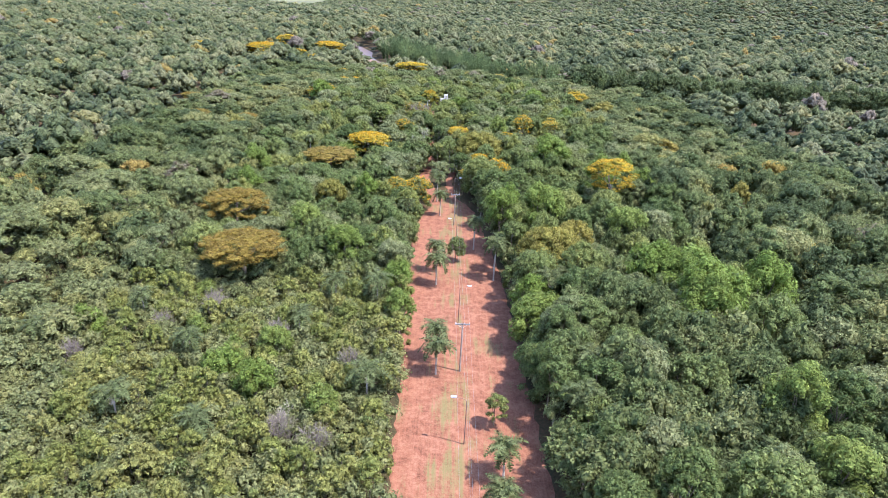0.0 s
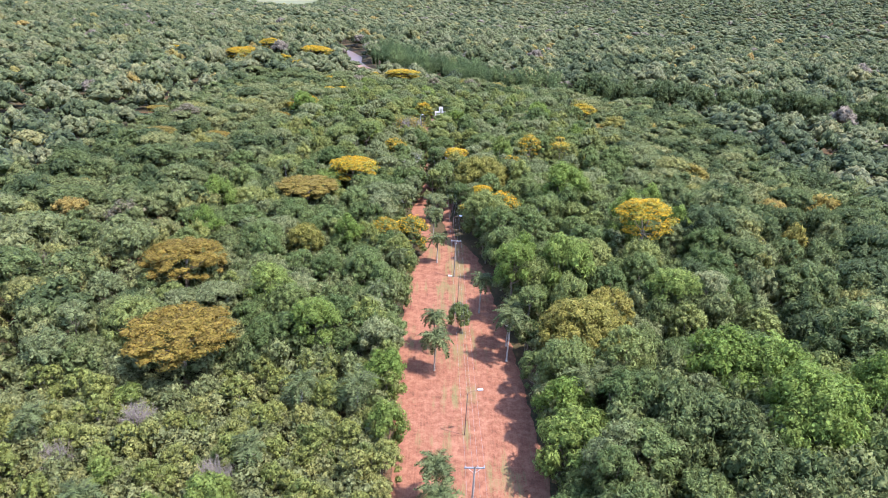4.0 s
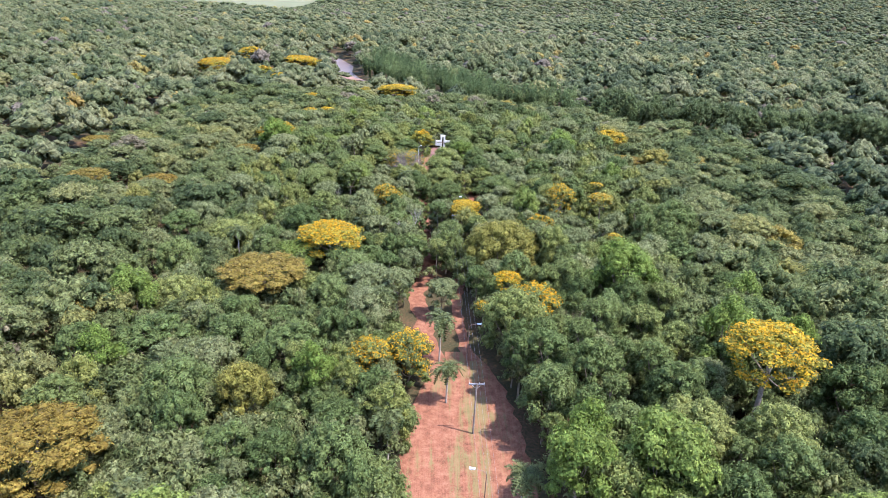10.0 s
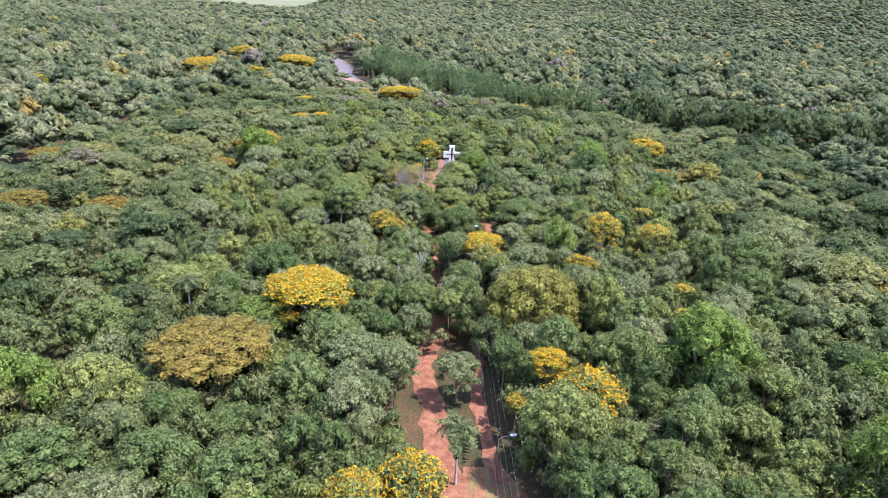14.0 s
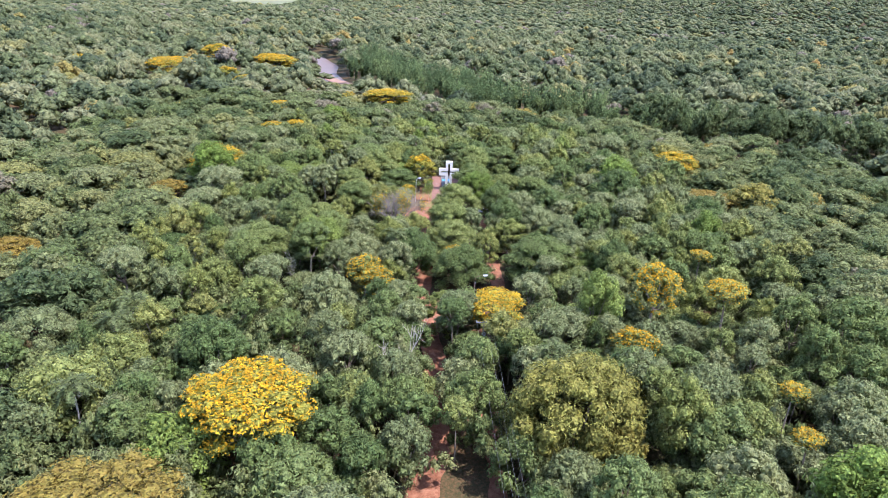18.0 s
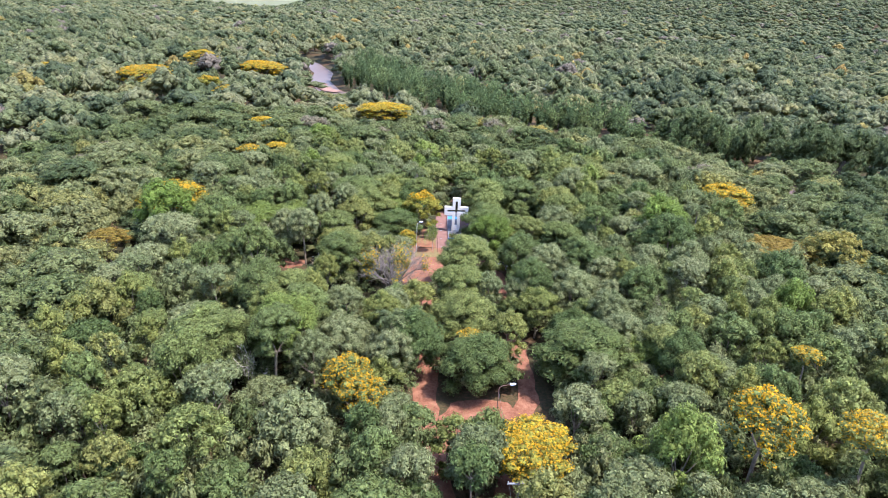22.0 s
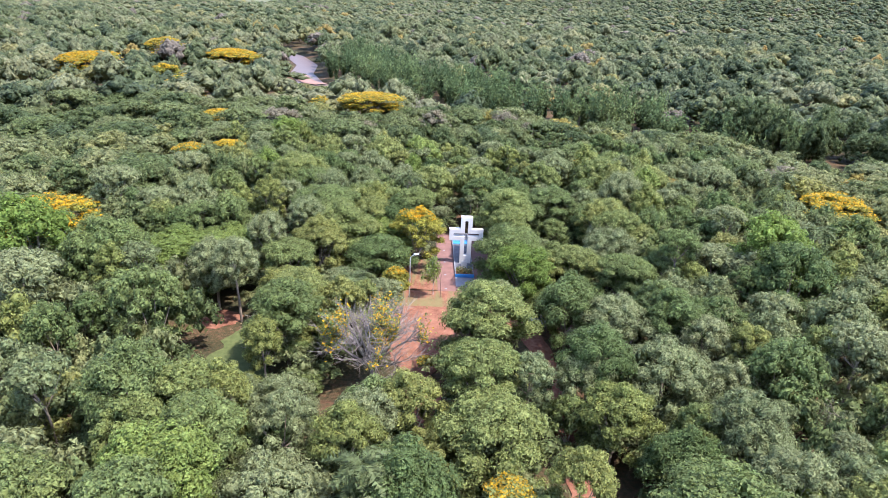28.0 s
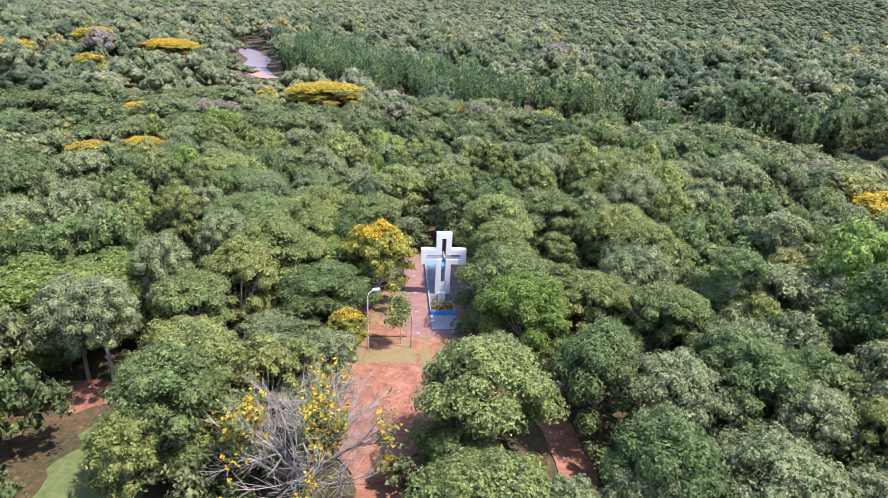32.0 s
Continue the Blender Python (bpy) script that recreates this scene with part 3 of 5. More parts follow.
def crown_arrays(seed, shape, n_leaf, leaf, core=0.74, r=4.0, h=9.0, slim=0.55, many=1.0, ball=None):
    rng = np.random.default_rng(seed)
    ball_v, ball_t = ball or (ICO_V, ICO_T)
    C, R, flat = lobes_of(rng, shape, r, h, many)
    pr = R ** 2 / (R ** 2).sum()
    idx = rng.choice(len(C), int(n_leaf * 1.5), p=pr)
    D = unit(rng.normal(size=(len(idx), 3)))
    D[:, 2] = np.abs(D[:, 2]) * np.where(rng.random(len(idx)) < 0.74, 1, -0.8)
    sq = np.array([1, 1, flat])
    P = C[idx] + D * (R[idx] * rng.uniform(0.8, 1.12, len(idx)))[:, None] * sq
    rel = (P[:, None, :] - C[None]) / (R[None, :, None] * sq)
    inside = (np.linalg.norm(rel, axis=2) < 0.72)
    keep = ~inside.any(1)
    P, D = P[keep][:n_leaf], D[keep][:n_leaf]
    N = unit(D + np.array([0.05, 0.0, 0.30]) + rng.normal(size=P.shape) * 0.22)
    LV, LT = leaf_tris(rng, P, N, leaf, slim)
    cv, ct = [], []
    for c, ra in zip(C, R):
        v = ball_v * rng.uniform(0.7, 1.15, (len(ball_v), 1)) * ra * core * sq + c
        ct.append(ball_t + len(LV) + len(ball_v) * len(cv))
        cv.append(v)
    V = np.concatenate([LV] + cv)
    return V, np.zeros((0, 4), np.int32), np.concatenate([LT] + ct), C, R, np.arange(len(LT) + sum(map(len, ct))) >= len(LT)


def trunk_arrays(seed, C, R, h=9.0, girth=0.16, limbs=7):
    rng = np.random.default_rng(seed + 500)
    z0 = C[:, 2].min() * 0.85
    lean = rng.uniform(-0.3, 0.3, 2)
    ps = [tube([(0, 0, -14.0), (0, 0, -4.0), (0, 0, 0.25), (lean[0] * 0.5, lean[1] * 0.5, z0 * 0.5), (lean[0], lean[1], z0)], [girth * 1.5, girth * 1.3, girth * 1.15, girth, girth * 0.8], 7)]
    for i in rng.choice(len(C), min(limbs, len(C)), replace=False):
        c = C[i]
        s = np.array([lean[0], lean[1], z0 * rng.uniform(0.75, 1.0)])
        mid_p = s * 0.5 + c * 0.5 + np.array([0, 0, -0.35])
        ps.append(tube([s, mid_p, c], [girth * 0.6, girth * 0.38, girth * 0.15], 5))
    return join(ps)


def bare_arrays(seed, h=9.0, r=3.5, girth=0.17, levels=4, spread=0.55, fork=3, stem=0.38, least=0.012):
    """A leafless tree: trunk, limbs and twigs that fork again and again."""
    rng = np.random.default_rng(seed)
    ps = []

    def grow(p, d, length, g, lev):
        q = p + d * length * 0.5 + rng.normal(size=3) * length * 0.05
        e = q + unit(d + rng.normal(size=3) * 0.18 + np.array([0, 0, 0.1])) * length * 0.5
        g = max(g, least)
        ps.append(tube([p, q, e], [g, g * 0.8, max(g * 0.55, least * 0.7)], 6 if lev == levels else 4 if lev > 1 else 3))
        if lev > 0:
            for _ in range(fork + (rng.random() < 0.5)):
                nd = unit(d * 0.8 + rng.normal(size=3) * spread + np.array([0, 0, 0.15]))
                st = p + (e - p) * rng.uniform(0.6, 1.0)
                grow(st, nd, length * rng.uniform(0.55, 0.8), g * 0.6, lev - 1)
    grow(np.array([0, 0, -0.3]), np.array([rng.uniform(-.1, .1), rng.uniform(-.1, .1), 1.0]), h * stem, girth, levels)
    V, Q = join(ps)
    V[:, 2] *= h / V[:, 2].max()
    V[:, :2] *= r / np.percentile(np.hypot(V[:, 0], V[:, 1]), 90)
    return V, Q


def twig_dome(seed, h, r, girth=0.2, limbs=20, forks=8, twigs=9):
    """A leafless tree whose limbs, branches and twigs fill a rounded crown."""
    rng = np.random.default_rng(seed)
    fork_at = np.array([0.0, 0.0, h * 0.22])
    ps = [tube([(0, 0, -0.4), (0.05, 0, h * 0.1), fork_at], [girth * 1.3, girth, girth * 0.9], 8)]

    def reach(a, b, g0, g1, sides, bow):
        mid_p = a * 0.5 + b * 0.5 + rng.normal(size=3) * bow + np.array([0, 0, -bow * 0.6])
        ps.append(tube([a, a * 0.55 + mid_p * 0.45, mid_p * 0.6 + b * 0.4, b], [g0, g0 * 0.8, g0 * 0.5 + g1 * 0.5, g1], sides))
    for k in range(limbs):
        w, d = k * 2.39996, math.sqrt((k + 0.5) / limbs)
        up = np.array([math.cos(w) * d * 0.62 * r, math.sin(w) * d * 0.62 * r, h * (0.44 + 0.34 * math.sqrt(max(0.0, 1 - d * d)) + rng.uniform(-0.04, 0.04))])
        reach(fork_at, up, girth * 0.55, girth * 0.26, 6, 0.3)
        for j in range(forks):
            out = unit(np.array([math.cos(w) * d, math.sin(w) * d, 0.75]) + rng.normal(size=3) * 0.6)
            a = fork_at + (up - fork_at) * rng.uniform(0.55, 1.0)
            b = a + out * np.array([r * 0.36, r * 0.36, h * 0.26]) * rng.uniform(0.6, 1.1)
            reach(a, b, girth * 0.2, girth * 0.09, 4, 0.12)
            for q in range(twigs):
                c = a + (b - a) * rng.uniform(0.35, 1.0)
                e = c + unit(out + rng.normal(size=3) * 0.7 + (0, 0, 0.25)) * r * rng.uniform(0.10, 0.24)
                ps.append(tube([c, e], [girth * 0.085, girth * 0.04], 3))
    return join(ps)


PROTOS, NAMES = {}, {}


def tree_kind(kind, name, leafmat, shapes, n_leaf, leaf, label, group, blossom=0.0, bark=BARK, slim=0.6, core=0.74, r0=4.0, h0=9.0, many=1.0):
    """Builds the models of one kind of tree: trunk, crown and, where it flowers, blossom."""
    out = []
    for k, shape in enumerate(shapes):
        seed = sum(map(ord, kind)) * 7 + k
        V, Q, T, C, R, rt = crown_arrays(seed, shape, n_leaf, leaf, core, r0, h0, slim, many)
        tv, tq = trunk_arrays(seed, C, R, h0, 0.16 * r0 / 4)
        root = part(name, mesh_np("trunk", tv, tq, None, (bark,), smooth=True))
        tagged(root, label, "tree", group)
        part("crown", mesh_np("crown", V, Q, T, (leafmat, CORE[leafmat]), tm=rt, round_t=rt), None, root)
        if blossom:
            rng = np.random.default_rng(seed + 90)
            _, _, flat = lobes_of(np.random.default_rng(seed), shape, r0, h0, many)
            order = np.argsort(-C[:, 2])[:max(3, int(len(C) * min(1.0, blossom * 1.3)))]
            nb = int(n_leaf * blossom * 1.5)
            idx = rng.choice(order, nb)
            D = unit(rng.normal(size=(nb, 3)))
            D[:, 2] = np.abs(D[:, 2]) + 0.1
            P = C[idx] + D * (R[idx] * rng.uniform(1.0, 1.2, nb))[:, None] * np.array([1, 1, flat])
            BV, BT = leaf_tris(rng, P, unit(D * 0.6 + np.array([0, 0, 0.4]) + rng.normal(size=P.shape) * 0.4), leaf * 0.62, 0.85)
            part("blossom", mesh_np("blossom", BV, None, BT, (YELLOW,)), None, root, "golden yellow blossom")
        out.append([root, False, r0, h0])
    PROTOS[kind] = out
    NAMES[kind] = name


TREE_RNG = random.Random(11)
COUNT = {}


def put_model(proto, m):
    """The model itself the first time, then copies of it."""
    if not proto[1]:
        proto[1] = True
        proto[0].matrix_world = m
        return proto[0]
    return copy_thing(proto[0], m)


def plant(kind, x, y, r, h, pick=None):
    proto = PROTOS[kind][TREE_RNG.randrange(len(PROTOS[kind])) if pick is None else pick % len(PROTOS[kind])]
    COUNT[NAMES[kind]] = COUNT.get(NAMES[kind], 0) + 1
    h += float(np.interp(y, [240, 300], [1.4, 0.0]))
    tall = min(h / proto[3], ((0.66 if r > 6.5 else 0.9) if kind in ("yellow", "ochre") else 0.9 if kind in ("halfyellow", "gold") else 1.18) * r / proto[2])
    m = pose(x, y, float(land(x, y)) + h - tall * proto[3], TREE_RNG.uniform(-3, 3), TREE_RNG.uniform(-3, 3), TREE_RNG.uniform(0, 360)) @ Matrix.Diagonal((r / proto[2], r / proto[2] * TREE_RNG.uniform(0.9, 1.1), tall, 1))
    return put_model(proto, m)


NEAR_N, NEAR_S = 7500, 0.17
MID_N, MID_S = 2600, 0.265
# close trees round the monument, finest leaves
tree_kind("near_mid", "leafy_tree", NEAR_MID, ("round", "airy", "umbrella"), NEAR_N, NEAR_S, "leafy mid-green broadleaf tree near the monument clearing", "trees round the monument", many=1.5)
tree_kind("near_dark", "dark_green_tree", NEAR_DARK, ("round", "tall", "airy"), NEAR_N, NEAR_S, "dense dark green tree near the monument clearing", "trees round the monument", many=1.5)
tree_kind("near_grey", "feathery_tree", NEAR_GREY, ("umbrella", "airy", "round"), 7500, 0.20, "feathery grey-green tree with a spreading crown", "trees round the monument", slim=0.45, r0=6.0, h0=10.0, many=2.2)
tree_kind("near_pale", "pale_green_tree", NEAR_PALE, ("airy", "round"), NEAR_N, NEAR_S, "pale yellow-green tree with a loose crown", "trees round the monument", many=1.5)
tree_kind("near_lime", "fresh_green_tree", NEAR_LIME, ("round", "tall"), NEAR_N, NEAR_S * 1.2, "fresh bright green broadleaf tree", "trees round the monument", slim=0.7, many=1.4)
# trees along the road
tree_kind("big_mid", "leafy_tree", MID_G, ("round", "airy"), 4000, 0.26, "large spreading mid-green forest tree", "mid-green forest trees", r0=6.5, h0=11.0, many=2.7)
tree_kind("big_dark", "dark_green_tree", DARK_G, ("round", "umbrella", "airy"), 4000, 0.26, "large dark green forest tree with a broad crown", "dark forest trees", r0=6.5, h0=12.0, many=2.7)
tree_kind("big_grey", "feathery_tree", GREY_G, ("umbrella", "round"), 2800, 0.31, "large feathery grey-green forest tree", "grey-green forest trees", r0=6.5, h0=11.0, many=2.7, slim=0.5)
tree_kind("mid", "leafy_tree", MID_G, ("round", "airy", "umbrella", "tall"), MID_N, MID_S, "mid-green forest tree in the closed canopy", "mid-green forest trees")
tree_kind("dark", "dark_green_tree", DARK_G, ("round", "umbrella", "tall", "airy"), MID_N, MID_S, "tall dark green forest tree with a dense crown", "dark forest trees")
tree_kind("grey", "feathery_tree", GREY_G, ("umbrella", "airy", "round"), MID_N, MID_S, "feathery grey-green forest tree", "grey-green forest trees", slim=0.5)
tree_kind("pale", "pale_scrub_tree", PALE_G, ("shrub", "airy", "round"), 2200, 0.235, "low pale yellow-green scrub tree", "scrub trees beside the road", many=1.5)
tree_kind("scrub", "scrub_tree", MID_G, ("shrub", "airy", "round"), 2200, 0.235, "low mid-green scrub tree in the thicket", "scrub trees beside the road", many=1.5)
tree_kind("lime", "fresh_green_tree", LIME_G, ("round", "shrub"), MID_N, MID_S, "fresh bright green tree standing out from the canopy", "fresh green trees", slim=0.7)
tree_kind("ochre", "ochre_tree", OCHRE, ("umbrella", "airy"), 6500, 0.22, "spreading tree with ochre seed-laden crown", "ochre trees", r0=8.0, h0=10.0, many=3.6)
tree_kind("olive", "olive_green_tree", OLIVE, ("round", "airy"), 6000, 0.22, "broad olive-green tree with a rusty tinge", "olive-green trees", r0=7.0, h0=11.0, many=3.2)
tree_kind("yellow", "yellow_flowering_tree", GOLD_G, ("umbrella", "airy", "umbrella"), 1800, 0.24, "green tree covered in golden yellow blossom", "yellow flowering trees", blossom=1.35, r0=5.0, h0=10.0, many=2.6)
tree_kind("gold", "yellow_flowering_tree", GOLD_G, ("airy", "round"), 2600, 0.27, "golden-green tree sprinkled with yellow blossom", "yellow flowering trees", blossom=0.13, r0=4.5, h0=9.5, many=1.8)
tree_kind("halfyellow", "yellow_flowering_tree", MID_G, ("round", "airy", "umbrella"), 2200, 0.25, "green tree dotted with clusters of yellow blossom", "yellow flowering trees", blossom=0.75, r0=4.5, h0=9.5, many=2.4)

# golden flowering trees: x, y, crown radius, height
BRIGHT = [(-28.0, 214.5, 8.0, 12.4), (43.5, 161.0, 7.2, 20.4), (9.8, 195.0, 3.1, 11.4), (3.0, 243.6, 3.3, 9.4), (-65.1, 320.0, 5.6, 13.6), (-56.5, 378.0, 6.3, 14.5), (-27.9, 435.0, 7.0, 13.5), (67.0, 341.0, 5.4, 12.0),
          (-162.5, 500.0, 8.0, 16.0), (-146.0, 494.0, 8.0, 16.0), (-146.5, 572.0, 8.0, 18.0), (-71.5, 418.5, 8.0, 14.5), (-104.5, 546.0, 8.5, 15.0), (-198.5, 507.0, 5.0, 14.0)]
DOTTED = [(-8.2, 175.0, 5.2, 9.0), (28.3, 243.8, 4.8, 16.0), (38.8, 241.6, 3.4, 14.3), (41.6, 259.0, 2.8, 14.0), (36.0, 216.7, 2.6, 14.0), (5.1, 189.8, 2.6, 9.0), (14.4, 190.5, 5.0, 11.0), (21.5, 230.4, 3.6, 12.0), (33.9, 209.1, 2.4, 13.0), (-19.4, 259.0, 3.2, 9.0), (-17.0, 254.8, 3.6, 9.0), (-63.0, 371.0, 5.0, 13.0),
          (28.2, 374.9, 3.0, 9.5), (-48.2, 459.0, 4.2, 9.5), (-56.3, 351.9, 4.0, 9.5), (-9.2, 296.0, 1.6, 3.4), (-102.0, 477.0, 8.0, 13.5), (-2.5, 270.5, 3.0, 8.6), (-14.4, 172.0, 3.2, 9.0), (-11.0, 168.5, 2.4, 6.4)]
OCHRES = [(-39.8, 113.0, 8.8, 11.8), (-51.6, 144.5, 8.8, 12.0), (-38.4, 198.0, 8.4, 11.6), (-86.5, 263.0, 6.0, 9.5), (42.2, 361.0, 4.8, 9.5), (49.5, 347.3, 5.2, 9.0), (-125.6, 305.7, 5.4, 9.5),
          (-107.0, 262.5, 6.5, 10.5), (64.7, 309.2, 6.8, 9.5), (-72.0, 302.5, 4.0, 9.5), (-190.5, 548.2, 7.6, 10.0), (25.9, 657.4, 7.0, 10.0)]
OLIVES = [(22.6, 121.5, 7.8, 14.6), (28.0, 127.0, 5.5, 14.0), (10.6, 217.5, 7.8, 11.0), (15.5, 213.5, 4.5, 9.5), (-31.0, 160.0, 4.0, 9.5)]
GOLDEN = [(-11.2, 326.6, 5.2, 11.2), (-13.8, 313.2, 2.5, 6.2), (-35.0, 460.0, 5.0, 10.0), (-46.2, 449.0, 4.5, 11.0), (-118.0, 500.0, 8.0, 13.0), (-179.0, 418.0, 5.0, 12.0), (-202.0, 426.0, 5.0, 12.0), (56.0, 352.0, 4.0, 9.5)]
LANDMARKS = []
for kind, rows in (("yellow", BRIGHT), ("gold", GOLDEN), ("halfyellow", DOTTED), ("ochre", OCHRES), ("olive", OLIVES)):
    for k, (x, y, r, h) in enumerate(rows):
        plant(kind, x, y, r, h, 2 if r < 3 and kind == "halfyellow" else k)
        LANDMARKS.append((x, y, r))
SPECIAL = np.array(LANDMARKS)
# named green trees round the monument and on the trail: kind, x, y, radius, height
for kind, rows in (("near_dark", [(-4.6, 294.6, 2.4, 6.4), (-1.6, 266.0, 5.6, 9.5), (27.0, 300.0, 5.5, 10.0)]),
                   ("near_grey", [(-15.2, 306.8, 3.0, 7.4), (14.2, 298.0, 6.0, 10.5), (16.5, 288.0, 6.0, 10.5), (-21.5, 313.0, 6.2, 10.0), (-24.0, 285.0, 4.6, 6.2), (-22.0, 270.0, 6.4, 8.6), (-30.5, 258.0, 6.6, 10.0), (-62.7, 231.9, 6.6, 10.2)]),
                   ("near_mid", [(-3.0, 278.5, 6.0, 9.6), (-3.9, 299.6, 2.9, 8.6), (-29.0, 313.8, 4.2, 9.8), (-1.7, 298.3, 4.2, 10.4), (5.5, 283.0, 3.4, 8.0), (12.4, 315.5, 3.8, 8.5), (-16.5, 318.5, 3.6, 8.0), (11.0, 322.0, 5.0, 9.0), (4.3, 325.5, 3.4, 11.0), (4.2, 331.5, 3.8, 12.0), (3.9, 338.0, 3.8, 12.0), (-11.5, 338.0, 3.8, 10.0)]),
                   ("near_pale", [(9.5, 281.5, 4.6, 9.6), (7.5, 307.0, 3.0, 6.8), (9.0, 314.5, 3.2, 7.2), (-1.0, 289.5, 4.4, 9.4), (-9.0, 277.0, 3.0, 6.0)]),
                   ("near_lime", [(-3.6, 294.0, 2.3, 4.2), (-39.0, 319.0, 6.2, 10.0), (-35.0, 328.0, 6.0, 10.0), (-46.0, 315.0, 5.0, 9.5), (-13.0, 352.0, 5.0, 10.0)]),
                   ("big_grey", [(-17.8, 199.0, 5.2, 10.0), (-33.8, 221.5, 5.2, 10.0), (-43.4, 270.7, 6.8, 10.0), (32.6, 229.0, 4.8, 10.0), (8.7, 207.5, 4.0, 9.0)]),
                   ("big_mid", [(-53.0, 191.8, 6.3, 10.0), (18.0, 181.5, 5.2, 10.0), (47.8, 180.3, 6.0, 12.0), (37.0, 177.2, 6.0, 12.5), (-44.4, 253.3, 5.0, 10.0), (20.5, 67.7, 4.8, 10.0), (31.6, 173.0, 4.4, 11.0)]),
                   ("big_dark", [(-21.0, 204.5, 6.2, 10.6), (-24.5, 209.0, 4.0, 9.5), (-27.5, 175.0, 6.4, 10.2), (-37.5, 176.5, 6.6, 10.8), (-31.5, 185.0, 6.2, 10.6), (-50.2, 175.3, 8.0, 10.5), (21.3, 152.2, 6.4, 13.0), (38.5, 117.0, 7.0, 14.0), (54.9, 151.2, 7.2, 14.0), (54.0, 183.5, 7.2, 14.0), (54.2, 77.0, 7.0, 14.0), (37.2, 75.5, 6.0, 12.5), (31.0, 140.0, 5.5, 13.5)]),
                   ("lime", [(17.4, 96.0, 5.4, 11.0), (17.2, 104.0, 4.4, 11.0), (-9.0, 112.0, 2.6, 6.5)]),
                   ("grey", [(-2.6, 200.0, 3.6, 7.2), (6.5, 205.0, 3.2, 8.0), (-3.0, 229.0, 3.8, 7.5)]),
                   ("mid", [(2.9, 136.5, 2.3, 5.6), (8.5, 74.2, 1.9, 4.6), (-1.0, 236.0, 3.0, 7.0)])):
    for k, (x, y, r, h) in enumerate(rows):
        plant(kind, x, y, r, h, k)
        LANDMARKS.append((x, y, r))

# ---- palms ----
def frond_mesh(seed, length=2.6, n=17, droop=1.0, dead=False):
    rng = np.random.default_rng(seed)
    u = np.linspace(0, 1, n + 1)
    sp = np.stack([length * (u - 0.18 * u ** 2) * (0.35 if dead else 1), np.zeros(n + 1), (length * (0.55 * u - 1.15 * u ** 2) * droop) if not dead else -length * u], -1)
    V, T = [], []
    for i in range(n):
        p, q = sp[i], sp[i + 1]
        ll = length * 0.42 * math.sin(math.pi * min(1, 0.18 + 0.8 * u[i])) ** 0.7
        for sgn in (-1, 1):
            o = len(V)
            tip = p + np.array([ll * 0.45, sgn * ll * rng.uniform(0.7, 1.0), -ll * rng.uniform(0.25, 0.75)])
            V += [p, q, tip]
            T.append((o, o + 1, o + 2))
        o = len(V)
        V += [p + (0, 0.025, 0.01), p - (0, 0.025, -0.01), q]
        T.append((o, o + 1, o + 2))
    return mesh_np("frond", V, None, T, (DEADFROND if dead else CORE[PALM_G],))


FRONDS = [frond_mesh(k, 2.5 + 0.2 * k, 17, 0.9 + 0.25 * k) for k in range(4)]
SKIRT = [frond_mesh(20 + k, 1.7, 8, 1.0, True) for k in range(2)]
PALM_R = random.Random(5)


def palm(x, y, h, size=1.0, fronds=21, skirt=5, label="feather palm with a slim grey trunk and dead skirt"):
    bend = PALM_R.uniform(-0.4, 0.4)
    pts = [(bend * (k / 6) ** 2, 0.3 * bend * (k / 6) ** 2, -0.3 + (h + 0.3) * k / 6) for k in range(7)]
    tv, tq = tube(pts, [0.20, 0.16, 0.14, 0.13, 0.13, 0.13, 0.15], 8)
    root = part("palm_tree", mesh_np("palm_trunk", tv, tq, None, (PALMBARK,), smooth=True))
    root.matrix_world = pose(x, y, float(land(x, y)), 0, 0, PALM_R.uniform(0, 360))
    tagged(root, label, "palm", "palms in the forest")
    for k in range(fronds):
        f = part("frond", FRONDS[k % 4], None, root)
        up = -62 + 75 * (k / fronds) ** 0.8
        f.matrix_basis = pose(bend, 0.3 * bend, h, 0, up, k * 137.5 + PALM_R.uniform(-12, 12)) @ Matrix.Scale(size * PALM_R.uniform(0.85, 1.1), 4)
    for k in range(skirt):
        f = part("dead_frond", SKIRT[k % 2], None, root, "dry brown hanging frond" if k == 0 else "")
        f.matrix_basis = pose(bend, 0.3 * bend, h - 0.1, 0, PALM_R.uniform(-25, 5), k * 72 + PALM_R.uniform(-20, 20)) @ Matrix.Scale(size, 4)
    LANDMARKS.append((x, y, 1.2))
    return root


